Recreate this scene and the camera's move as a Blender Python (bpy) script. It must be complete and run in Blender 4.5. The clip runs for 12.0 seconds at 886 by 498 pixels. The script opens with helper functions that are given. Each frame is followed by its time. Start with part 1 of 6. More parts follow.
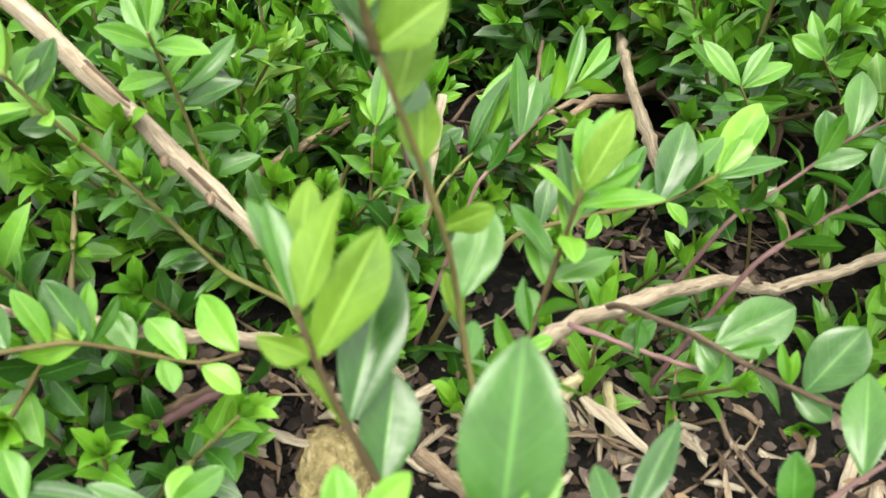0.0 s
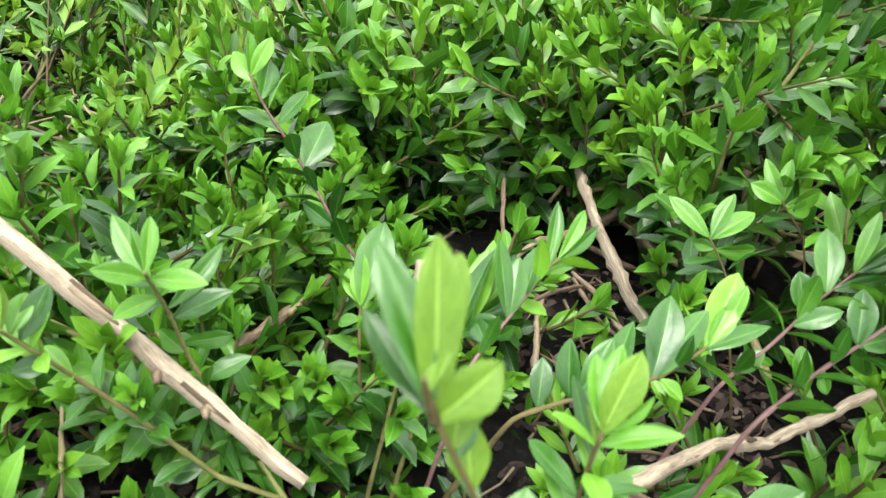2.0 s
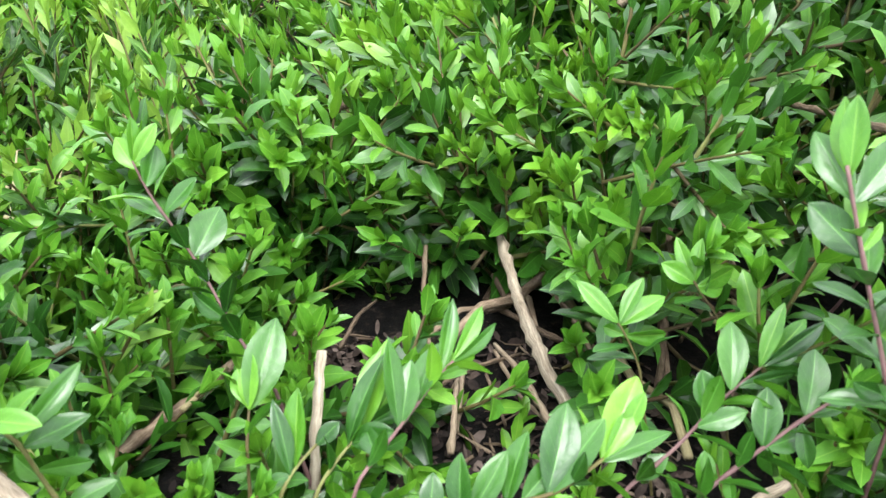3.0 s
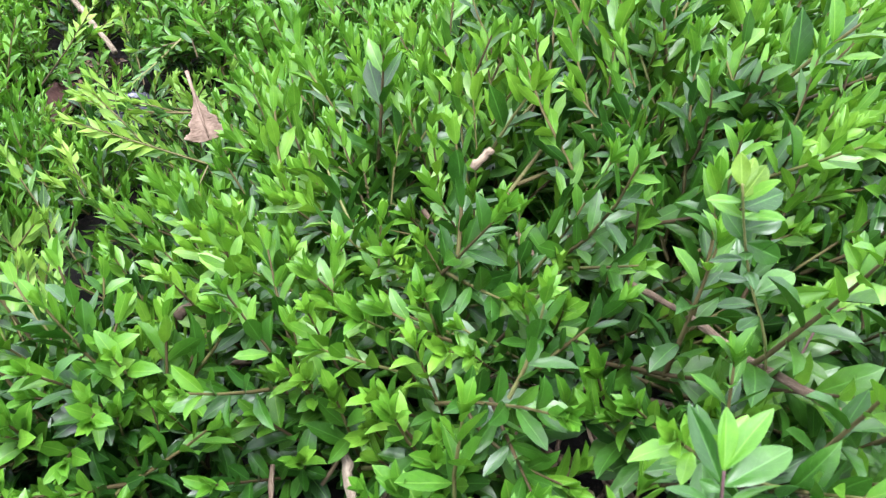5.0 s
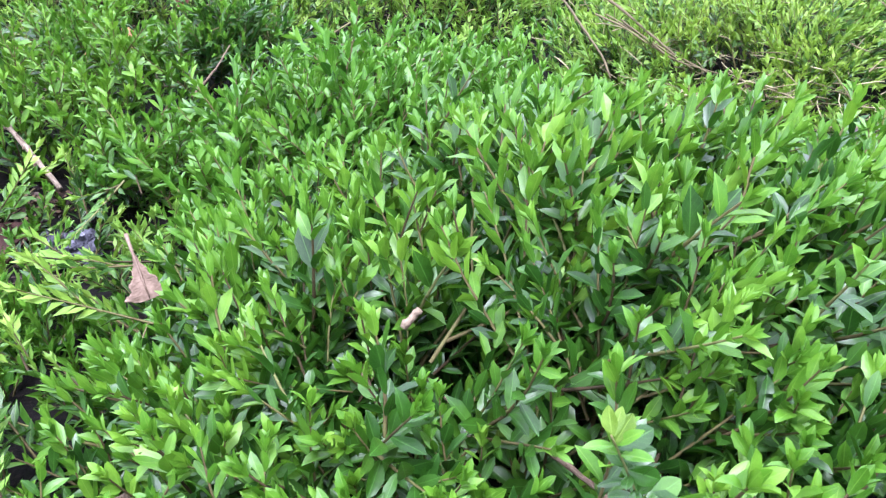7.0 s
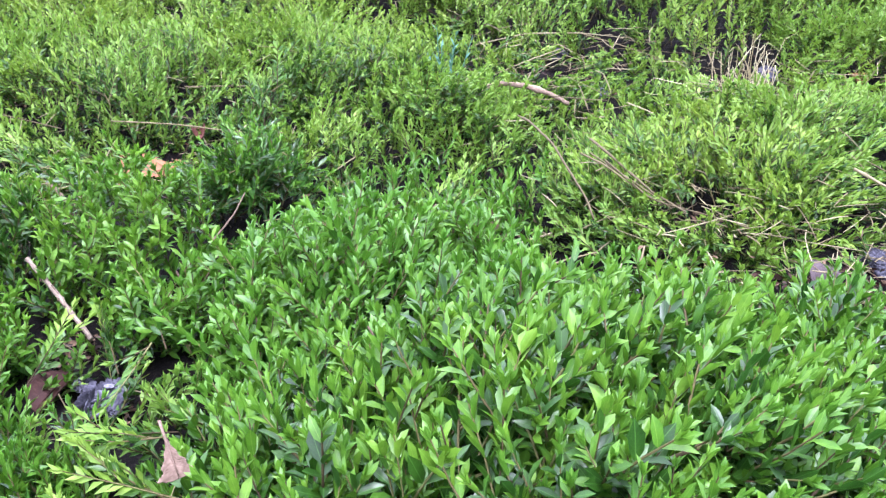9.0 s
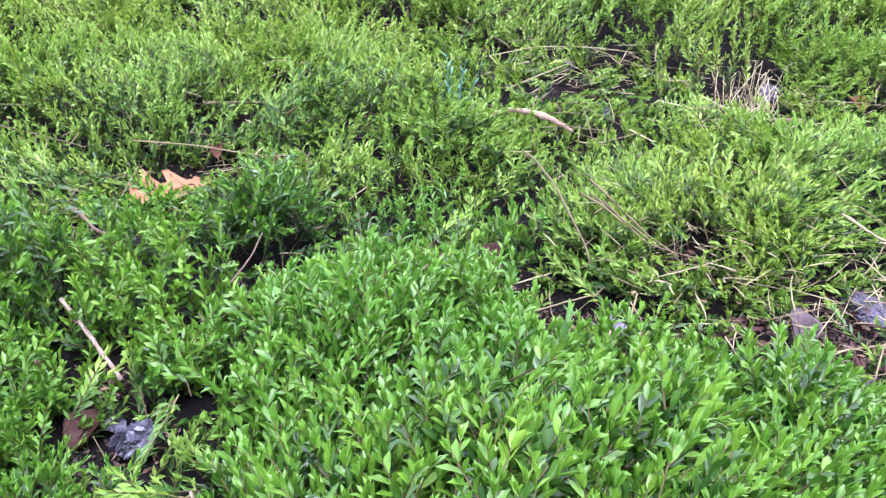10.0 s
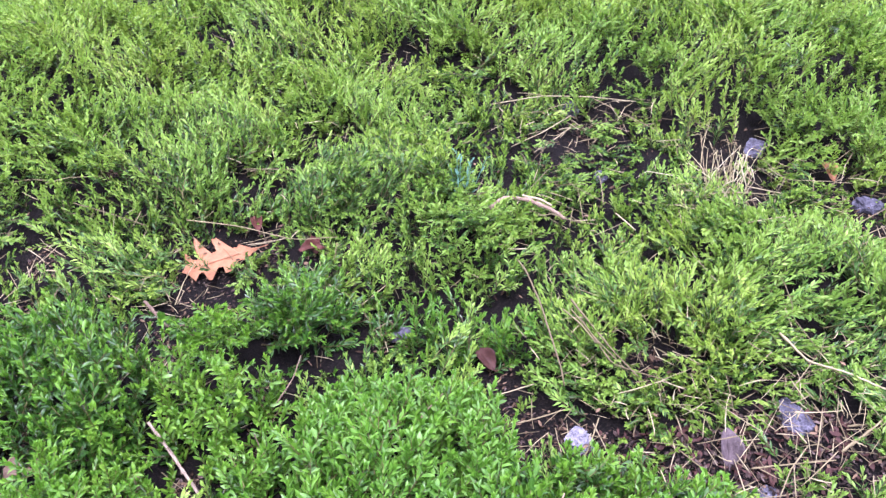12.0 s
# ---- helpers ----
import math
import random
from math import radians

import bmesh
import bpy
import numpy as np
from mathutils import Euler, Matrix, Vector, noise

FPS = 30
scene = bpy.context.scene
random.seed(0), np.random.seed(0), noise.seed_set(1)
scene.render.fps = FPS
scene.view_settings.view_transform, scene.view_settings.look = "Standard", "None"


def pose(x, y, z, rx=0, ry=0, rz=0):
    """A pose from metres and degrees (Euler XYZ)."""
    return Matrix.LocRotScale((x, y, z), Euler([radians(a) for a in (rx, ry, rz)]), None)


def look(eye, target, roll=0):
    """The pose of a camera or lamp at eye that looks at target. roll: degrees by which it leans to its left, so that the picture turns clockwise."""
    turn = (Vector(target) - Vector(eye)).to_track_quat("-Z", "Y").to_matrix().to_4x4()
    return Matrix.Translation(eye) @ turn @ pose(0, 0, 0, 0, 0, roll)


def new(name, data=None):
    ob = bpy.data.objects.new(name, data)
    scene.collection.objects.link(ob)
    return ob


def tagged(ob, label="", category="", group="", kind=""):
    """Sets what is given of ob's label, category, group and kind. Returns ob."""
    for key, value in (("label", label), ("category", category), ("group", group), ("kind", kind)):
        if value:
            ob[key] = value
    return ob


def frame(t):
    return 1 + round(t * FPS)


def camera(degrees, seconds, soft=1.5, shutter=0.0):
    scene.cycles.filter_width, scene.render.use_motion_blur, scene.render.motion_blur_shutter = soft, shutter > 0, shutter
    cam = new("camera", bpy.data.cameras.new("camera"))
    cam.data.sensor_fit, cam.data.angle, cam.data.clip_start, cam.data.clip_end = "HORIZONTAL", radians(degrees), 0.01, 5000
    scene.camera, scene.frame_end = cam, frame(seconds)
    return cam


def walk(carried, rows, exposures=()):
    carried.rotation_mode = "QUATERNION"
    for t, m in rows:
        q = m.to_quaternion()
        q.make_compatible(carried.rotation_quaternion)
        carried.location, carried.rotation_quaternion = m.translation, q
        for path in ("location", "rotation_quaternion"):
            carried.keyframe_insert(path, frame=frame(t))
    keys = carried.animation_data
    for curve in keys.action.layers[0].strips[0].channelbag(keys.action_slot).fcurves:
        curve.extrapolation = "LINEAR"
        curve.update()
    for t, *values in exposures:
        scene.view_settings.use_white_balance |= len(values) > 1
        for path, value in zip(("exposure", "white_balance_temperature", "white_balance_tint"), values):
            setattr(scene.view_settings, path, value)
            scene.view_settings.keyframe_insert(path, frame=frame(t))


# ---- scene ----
cam = camera(57.0, 12.0, soft=1.3)
# a phone's small aperture, focused on the middle distance
cam.data.dof.use_dof = True
cam.data.dof.focus_distance = 0.5
cam.data.dof.aperture_fstop = cam.data.lens / 1000 / 0.0005

PATH = [
    (0, (-0.0368, -0.0735, 0.3097), (-0.0980, 0.2329, -0.0806), 4.54),
    (0.5, (-0.0422, -0.0734, 0.3164), (-0.1041, 0.2416, -0.0669), 3.78),
    (1, (-0.0469, -0.0730, 0.3217), (-0.1061, 0.2534, -0.0524), 3.31),
    (1.5, (-0.0490, -0.0692, 0.3230), (-0.1012, 0.2690, -0.0415), 3.51),
    (2, (-0.0472, -0.0621, 0.3227), (-0.0919, 0.2896, -0.0299), 3.35),
    (2.5, (-0.0410, -0.0525, 0.3260), (-0.0761, 0.3073, -0.0195), 3.88),
    (3, (-0.0363, -0.0446, 0.3268), (-0.0581, 0.3243, -0.0100), 4.94),
    (3.2, (-0.0339, -0.0414, 0.3268), (-0.0499, 0.3316, -0.0057), 5.30),
    (4.8, (-0.0021, -0.0031, 0.3636), (-0.0014, 0.3854, 0.0488), 2.89),
    (5, (0.0000, -0.0000, 0.3676), (0.0032, 0.3912, 0.0562), 2.62),
    (5.5, (0.0068, 0.0061, 0.3769), (0.0177, 0.4028, 0.0727), 2.21),
    (6, (0.0103, 0.0099, 0.3886), (0.0276, 0.4127, 0.0928), 1.85),
    (6.5, (0.0142, 0.0118, 0.4017), (0.0360, 0.4204, 0.1143), 1.24),
    (7, (0.0157, 0.0127, 0.4153), (0.0400, 0.4269, 0.1363), 1.07),
    (7.5, (0.0161, 0.0134, 0.4430), (0.0382, 0.4325, 0.1712), 0.38),
    (7.7, (0.0184, 0.0120, 0.4531), (0.0405, 0.4340, 0.1860), 0.36),
    (9.3, (0.0251, -0.0109, 0.5466), (0.0463, 0.4243, 0.3014), 0.41),
    (9.5, (0.0277, -0.0123, 0.5640), (0.0473, 0.4212, 0.3157), 0.42),
    (10, (0.0252, -0.0099, 0.6410), (0.0415, 0.4136, 0.3757), 1.07),
    (10.5, (0.0222, -0.0065, 0.7406), (0.0382, 0.4039, 0.4555), 1.91),
    (11, (0.0275, -0.0034, 0.8464), (0.0413, 0.3943, 0.5437), 2.34),
    (11.5, (0.0367, 0.0086, 0.9619), (0.0440, 0.3941, 0.6436), 1.76),
    (12, (0.0539, 0.0262, 1.0959), (0.0539, 0.4024, 0.7666), 0.45),
]
walk(cam, [(t, look(eye, target, roll)) for t, eye, target, roll in PATH],
     exposures=[(0.0, 1.45, 7000, 4), (1.5, 1.55, 6750, 5), (3.2, 1.68, 6150, 8), (5.5, 1.73, 5800, 20), (7.6, 1.7, 5450, 30), (9.5, 1.68, 5500, 35), (12.0, 1.7, 5550, 44)])

# ---- sky and light: bright overcast day ----
world = bpy.data.worlds.new("world")
scene.world = world
world.use_nodes = True
wn = world.node_tree.nodes
sky = wn.new("ShaderNodeTexSky")
sky.sky_type = "NISHITA"
sky.sun_disc = False
sky.sun_elevation = radians(76)
sky.sun_rotation = radians(12)
sky.air_density, sky.dust_density = 1.0, 4.0
wn["Background"].inputs["Strength"].default_value = 0.12
cloud = wn.new("ShaderNodeMix")
cloud.data_type = "RGBA"
cloud.inputs[0].default_value = 0.8
cloud.inputs[7].default_value = (12.2, 12.4, 12.7, 1)
world.node_tree.links.new(sky.outputs[0], cloud.inputs[6])
world.node_tree.links.new(cloud.outputs[2], wn["Background"].inputs["Color"])
sun_data = bpy.data.lights.new("sun", "SUN")
sun_data.energy, sun_data.angle, sun_data.color = 2.4, radians(30), (1.0, 0.97, 0.92)
sun = new("sun", sun_data)
sun.matrix_world = look((0.1, -0.25, 3.2), (0.1, 0.6, 0))


# ---- materials ----
def material(name):
    m = bpy.data.materials.new(name)
    m.use_nodes = True
    return m, m.node_tree.nodes, m.node_tree.links, m.node_tree.nodes["Principled BSDF"]


def add(nodes, kind, **values):
    n = nodes.new(kind)
    for key, value in values.items():
        n.inputs[key].default_value = value
    return n


def math_node(nodes, links, op, a, b):
    n = nodes.new("ShaderNodeMath")
    n.operation = op
    for slot, v in ((0, a), (1, b)):
        if isinstance(v, (int, float)):
            n.inputs[slot].default_value = v
        else:
            links.new(v, n.inputs[slot])
    return n.outputs[0]


def ramp(nodes, links, fac, stops):
    n = nodes.new("ShaderNodeValToRGB")
    while len(n.color_ramp.elements) < len(stops):
        n.color_ramp.elements.new(0.5)
    for e, (p, c) in zip(n.color_ramp.elements, stops):
        e.position, e.color = p, (*c, 1)
    links.new(fac, n.inputs["Fac"])
    return n.outputs["Color"]


def bump(nodes, links, height, shader, strength, distance):
    n = add(nodes, "ShaderNodeBump", Strength=strength, Distance=distance)
    links.new(height, n.inputs["Height"])
    links.new(n.outputs["Normal"], shader.inputs["Normal"])
    return n


def leaf_material(name, stops, vein, rough, through_light, through_color, gloss=0.27):
    """A leaf: hue by leaf, fine mottling, a pale midrib and side veins along its UV, light shining through."""
    m, nodes, links, bsdf = material(name)
    geo, info, uv = nodes.new("ShaderNodeNewGeometry"), nodes.new("ShaderNodeObjectInfo"), nodes.new("ShaderNodeUVMap")
    each = math_node(nodes, links, "FRACT", math_node(nodes, links, "ADD", geo.outputs["Random Per Island"], info.outputs["Random"]), 0)
    patch = add(nodes, "ShaderNodeTexNoise", Scale=26.0, Detail=2.0)
    links.new(geo.outputs["Position"], patch.inputs["Vector"])
    spread = math_node(nodes, links, "MULTIPLY", math_node(nodes, links, "SUBTRACT", patch.outputs["Fac"], 0.5), 1.8)
    each = math_node(nodes, links, "ADD", math_node(nodes, links, "MULTIPLY", each, 0.45), math_node(nodes, links, "ADD", spread, 0.28))
    colour = ramp(nodes, links, each, stops)
    tone = add(nodes, "ShaderNodeTexNoise", Scale=3.2, Detail=2.0)
    links.new(geo.outputs["Position"], tone.inputs["Vector"])
    warm = nodes.new("ShaderNodeMix")
    warm.data_type, warm.blend_type = "RGBA", "MULTIPLY"
    warm.inputs[0].default_value = 1.0
    links.new(colour, warm.inputs[6])
    links.new(ramp(nodes, links, tone.outputs["Fac"], ((0.35, (0.9, 0.96, 1.08)), (0.5, (1.0, 1.0, 1.0)), (0.66, (1.12, 1.03, 0.95)))), warm.inputs[7])
    colour = warm.outputs[2]
    sep = nodes.new("ShaderNodeSeparateXYZ")
    links.new(uv.outputs["UV"], sep.inputs[0])
    across = math_node(nodes, links, "ABSOLUTE", math_node(nodes, links, "SUBTRACT", sep.outputs["X"], 0.5), 0)
    rib = math_node(nodes, links, "MAXIMUM", math_node(nodes, links, "SUBTRACT", 1.0, math_node(nodes, links, "MULTIPLY", across, 22.0)), 0.0)
    cells = nodes.new("ShaderNodeTexVoronoi")
    cells.feature = "DISTANCE_TO_EDGE"
    cells.inputs["Scale"].default_value = 1.0
    grid = nodes.new("ShaderNodeMapping")
    grid.inputs["Scale"].default_value = (3.2, 6.5, 1)
    grid.inputs["Rotation"].default_value = (0, 0, 0.3)
    links.new(uv.outputs["UV"], grid.inputs["Vector"])
    links.new(grid.outputs["Vector"], cells.inputs["Vector"])
    net = math_node(nodes, links, "MAXIMUM", math_node(nodes, links, "SUBTRACT", 1.0, math_node(nodes, links, "MULTIPLY", cells.outputs["Distance"], 12.0)), 0.0)
    slant = math_node(nodes, links, "ADD", math_node(nodes, links, "MULTIPLY", sep.outputs["Y"], 6.0), math_node(nodes, links, "MULTIPLY", across, -4.0))
    wave = math_node(nodes, links, "ABSOLUTE", math_node(nodes, links, "SUBTRACT", math_node(nodes, links, "FRACT", slant, 0), 0.5), 0)
    side = math_node(nodes, links, "MULTIPLY", math_node(nodes, links, "LESS_THAN", wave, 0.03), 0.2)
    veins = math_node(nodes, links, "MAXIMUM", math_node(nodes, links, "MULTIPLY", rib, 0.6), math_node(nodes, links, "MAXIMUM", side, math_node(nodes, links, "MULTIPLY", net, 0.05)))
    wash = add(nodes, "ShaderNodeTexNoise", Scale=240.0, Detail=4.0, Roughness=0.6)
    links.new(geo.outputs["Position"], wash.inputs["Vector"])
    mottle = wash.outputs["Fac"]
    mix1 = nodes.new("ShaderNodeMix")
    mix1.data_type, mix1.blend_type = "RGBA", "MULTIPLY"
    mix1.inputs[0].default_value = 0.8
    links.new(colour, mix1.inputs[6])
    links.new(ramp(nodes, links, mottle, ((0.3, (0.55, 0.62, 0.6)), (0.7, (1.0, 1.0, 1.0)))), mix1.inputs[7])
    mix2 = nodes.new("ShaderNodeMix")
    mix2.data_type = "RGBA"
    mix2.inputs[7].default_value = (*vein, 1)
    links.new(veins, mix2.inputs[0])
    links.new(mix1.outputs[2], mix2.inputs[6])
    links.new(mix2.outputs[2], bsdf.inputs["Base Color"])
    links.new(math_node(nodes, links, "ADD", math_node(nodes, links, "MULTIPLY", mottle, 0.36), rough - 0.18), bsdf.inputs["Roughness"])
    bsdf.inputs["Specular IOR Level"].default_value = gloss
    height = math_node(nodes, links, "ADD", math_node(nodes, links, "MULTIPLY", veins, -0.35), mottle)
    bump(nodes, links, height, bsdf, 0.4, 0.0005)
    glow = nodes.new("ShaderNodeBsdfTranslucent")
    hue = nodes.new("ShaderNodeMix")
    hue.data_type, hue.blend_type = "RGBA", "MULTIPLY"
    hue.inputs[0].default_value = 1.0
    hue.inputs[7].default_value = (*through_color, 1)
    links.new(mix2.outputs[2], hue.inputs[6])
    links.new(hue.outputs[2], glow.inputs["Color"])
    both = nodes.new("ShaderNodeMixShader")
    both.inputs[0].default_value = through_light
    links.new(bsdf.outputs[0], both.inputs[1])
    links.new(glow.outputs[0], both.inputs[2])
    links.new(both.outputs[0], nodes["Material Output"].inputs["Surface"])
    return m


def plain_material(name, stops, scale, rough, relief=0.4, depth=0.001, detail=5.0, coord="Object", by_piece=0.0, stretch=None):
    """A rough natural surface: colour by noise at two scales, relief, and a shift from piece to piece."""
    m, nodes, links, bsdf = material(name)
    tc = nodes.new("ShaderNodeTexCoord")
    big = add(nodes, "ShaderNodeTexNoise", Scale=scale, Detail=detail, Roughness=0.6)
    fine = add(nodes, "ShaderNodeTexNoise", Scale=scale * 6.0, Detail=3.0, Roughness=0.6)
    source = tc.outputs[coord]
    if stretch:
        mp = nodes.new("ShaderNodeMapping")
        mp.inputs["Scale"].default_value = stretch
        links.new(source, mp.inputs["Vector"])
        source = mp.outputs["Vector"]
    links.new(source, big.inputs["Vector"])
    links.new(source, fine.inputs["Vector"])
    both = math_node(nodes, links, "ADD", math_node(nodes, links, "MULTIPLY", big.outputs["Fac"], 0.65), math_node(nodes, links, "MULTIPLY", fine.outputs["Fac"], 0.35))
    if by_piece:
        geo, info = nodes.new("ShaderNodeNewGeometry"), nodes.new("ShaderNodeObjectInfo")
        each = math_node(nodes, links, "FRACT", math_node(nodes, links, "ADD", geo.outputs["Random Per Island"], info.outputs["Random"]), 0)
        both = math_node(nodes, links, "ADD", both, math_node(nodes, links, "MULTIPLY", math_node(nodes, links, "SUBTRACT", each, 0.5), by_piece))
    links.new(ramp(nodes, links, both, stops), bsdf.inputs["Base Color"])
    bsdf.inputs["Roughness"].default_value = rough
    bsdf.inputs["Specular IOR Level"].default_value = 0.15
    bump(nodes, links, both, bsdf, relief, depth)
    return m


MATURE = leaf_material("leaf_mature", ((0.0, (0.006, 0.033, 0.003)), (0.35, (0.016, 0.07, 0.0045)), (0.7, (0.036, 0.12, 0.008)), (1.0, (0.077, 0.195, 0.016))), (0.1, 0.25, 0.045), 0.36, 0.12, (1.5, 1.6, 0.4), 0.52)
YOUNG = leaf_material("leaf_young", ((0.0, (0.038, 0.136, 0.007)), (0.5, (0.08, 0.222, 0.012)), (1.0, (0.155, 0.33, 0.026))), (0.2, 0.36, 0.06), 0.41, 0.18, (1.3, 1.3, 0.5), 0.48)
MATURE_BED = leaf_material("leaf_mature_olive", ((0.0, (0.009, 0.033, 0.005)), (0.35, (0.024, 0.07, 0.01)), (0.7, (0.053, 0.132, 0.018)), (1.0, (0.11, 0.22, 0.034))), (0.14, 0.27, 0.05), 0.3, 0.11, (1.5, 1.6, 0.4), 0.24)
YOUNG_BED = leaf_material("leaf_young_yellowish", ((0.0, (0.105, 0.22, 0.028)), (0.5, (0.18, 0.325, 0.045)), (1.0, (0.29, 0.44, 0.078))), (0.24, 0.36, 0.06), 0.4, 0.24, (1.3, 1.3, 0.5))
STEM = plain_material("stem_green_brown", ((0.3, (0.05, 0.036, 0.018)), (0.6, (0.1, 0.085, 0.033)), (0.8, (0.15, 0.16, 0.055))), 60.0, 0.6, by_piece=0.5)
RED_STEM = plain_material("stem_red", ((0.3, (0.06, 0.032, 0.032)), (0.7, (0.16, 0.095, 0.09))), 60.0, 0.55, by_piece=0.3)
BARK = plain_material("bark_pale_brown", ((0.3, (0.045, 0.032, 0.022)), (0.5, (0.14, 0.1, 0.068)), (0.75, (0.34, 0.27, 0.19))), 1.6, 0.85, 0.8, 0.0012, coord="UV", by_piece=0.25, stretch=(3.0, 0.7, 1))
STRAW = plain_material("dry_straw", ((0.3, (0.085, 0.068, 0.036)), (0.55, (0.2, 0.17, 0.09)), (0.8, (0.4, 0.355, 0.22))), 1.8, 0.7, 0.5, 0.0006, coord="UV", by_piece=0.4, stretch=(4.0, 0.4, 1))
DRY_GRASS = plain_material("bleached_grass", ((0.3, (0.2, 0.17, 0.08)), (0.55, (0.4, 0.36, 0.2)), (0.8, (0.6, 0.56, 0.38))), 1.8, 0.7, 0.4, 0.0005, coord="UV", by_piece=0.4, stretch=(4.0, 0.4, 1))
# soil set near black: shade among crumbs and under shrubs is in the colour
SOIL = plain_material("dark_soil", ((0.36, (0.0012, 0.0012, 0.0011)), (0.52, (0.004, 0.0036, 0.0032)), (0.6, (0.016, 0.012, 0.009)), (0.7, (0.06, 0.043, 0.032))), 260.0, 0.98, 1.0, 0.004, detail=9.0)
LITTER = plain_material("brown_litter", ((0.25, (0.014, 0.008, 0.005)), (0.5, (0.05, 0.031, 0.018)), (0.8, (0.17, 0.115, 0.07))), 70.0, 0.85, 0.5, 0.001, by_piece=0.6)
STONE = plain_material("grey_stone", ((0.3, (0.024, 0.024, 0.031)), (0.5, (0.075, 0.075, 0.095)), (0.75, (0.24, 0.24, 0.29))), 55.0, 0.9, 0.9, 0.003, detail=8.0)
PALE_STONE = plain_material("pale_pitted_stone", ((0.34, (0.05, 0.05, 0.06)), (0.44, (0.17, 0.17, 0.2)), (0.75, (0.36, 0.36, 0.41))), 70.0, 0.9, 0.9, 0.003, detail=8.0)
OAK = plain_material("dry_oak_leaf", ((0.3, (0.2, 0.085, 0.04)), (0.55, (0.28, 0.135, 0.066)), (0.8, (0.38, 0.21, 0.12))), 40.0, 0.6, 0.5, 0.001)
PALE = leaf_material("leaf_pale_young", ((0.0, (0.085, 0.17, 0.013)), (1.0, (0.135, 0.235, 0.025))), (0.28, 0.44, 0.09), 0.55, 0.25, (1.2, 1.2, 0.5))
MOSSY = plain_material("mossy_wood", ((0.3, (0.04, 0.032, 0.015)), (0.5, (0.16, 0.13, 0.06)), (0.7, (0.3, 0.25, 0.14))), 160.0, 0.95, 0.9, 0.002, detail=8.0)
BROWN = plain_material("brown_dead_leaf", ((0.3, (0.1, 0.065, 0.045)), (0.55, (0.21, 0.15, 0.11)), (0.8, (0.4, 0.31, 0.24))), 90.0, 0.7, 0.5, 0.001)
RED_LEAF = plain_material("reddish_dead_leaf", ((0.3, (0.04, 0.015, 0.011)), (0.55, (0.085, 0.033, 0.024)), (0.8, (0.17, 0.085, 0.06))), 90.0, 0.6, 0.5, 0.001)
DARK_LEAF = plain_material("dark_red_dead_leaf", ((0.3, (0.03, 0.014, 0.012)), (0.55, (0.06, 0.028, 0.022)), (0.8, (0.12, 0.065, 0.05))), 90.0, 0.6, 0.5, 0.001)
GREY_LEAF = plain_material("grey_dead_leaf", ((0.3, (0.05, 0.038, 0.04)), (0.55, (0.1, 0.08, 0.08)), (0.8, (0.19, 0.16, 0.16))), 90.0, 0.7, 0.5, 0.001)
GLAUCOUS = leaf_material("leaf_blue_green", ((0.0, (0.06, 0.17, 0.11)), (1.0, (0.13, 0.28, 0.2))), (0.2, 0.36, 0.26), 0.5, 0.15, (1.2, 1.2, 0.9))
DARK_CRUMB = plain_material("dark_bark_crumbs", ((0.3, (0.012, 0.009, 0.008)), (0.6, (0.045, 0.032, 0.026)), (0.85, (0.13, 0.1, 0.085))), 90.0, 0.95, 0.6, 0.001, by_piece=0.5)
PALE_WOOD = plain_material("pale_weathered_wood", ((0.3, (0.085, 0.065, 0.045)), (0.46, (0.25, 0.2, 0.145)), (0.7, (0.5, 0.44, 0.34))), 2.4, 0.8, 0.9, 0.0014, coord="UV", by_piece=0.15, stretch=(3.5, 0.35, 1))


# ---- building helpers ----
def mesh_object(name, arrays, mats, parent=None, label="", smooth=True):
    """arrays: vertices, triangles, material numbers and UV by vertex."""
    v, f, m, uv = arrays
    me = bpy.data.meshes.new(name)
    me.from_pydata(v, [], f)
    for mat in mats:
        me.materials.append(mat)
    me.polygons.foreach_set("material_index", np.ascontiguousarray(m, dtype=np.int32))
    me.polygons.foreach_set("use_smooth", np.full(len(f), smooth))
    layer = me.uv_layers.new(name="UVMap")
    layer.data.foreach_set("uv", np.ascontiguousarray(uv[f.ravel()], dtype=np.float32).ravel())
    me.update()
    ob = new(name, me)
    if parent:
        ob.parent = parent
    if label:
        tagged(ob, label)
    return ob


def join(pieces):
    """One set of arrays from several."""
    at, vs, fs, ms, us = 0, [], [], [], []
    for v, f, m, uv in pieces:
        vs.append(v), fs.append(f + at), ms.append(m), us.append(uv)
        at += len(v)
    return np.concatenate(vs), np.concatenate(fs), np.concatenate(ms), np.concatenate(us)


def moved(arrays, m):
    v, f, mat, uv = arrays
    m = np.array(m)
    return v @ m[:3, :3].T + m[:3, 3], f, mat, uv


def unit(v):
    v = np.asarray(v, float)
    return v / (np.linalg.norm(v) + 1e-12)


def frame_along(way, face, at=(0, 0, 0), size=1.0):
    """A pose whose y runs along way and whose z leans to face."""
    y = unit(way)
    z = np.asarray(face, float) - np.dot(face, y) * y
    if np.linalg.norm(z) < 1e-4:
        z = np.cross(y, (1, 0.2, 0.1))
    z = unit(z)
    m = np.eye(4)
    m[:3, 0], m[:3, 1], m[:3, 2], m[:3, 3] = np.cross(y, z) * size, y * size, z * size, at
    return m


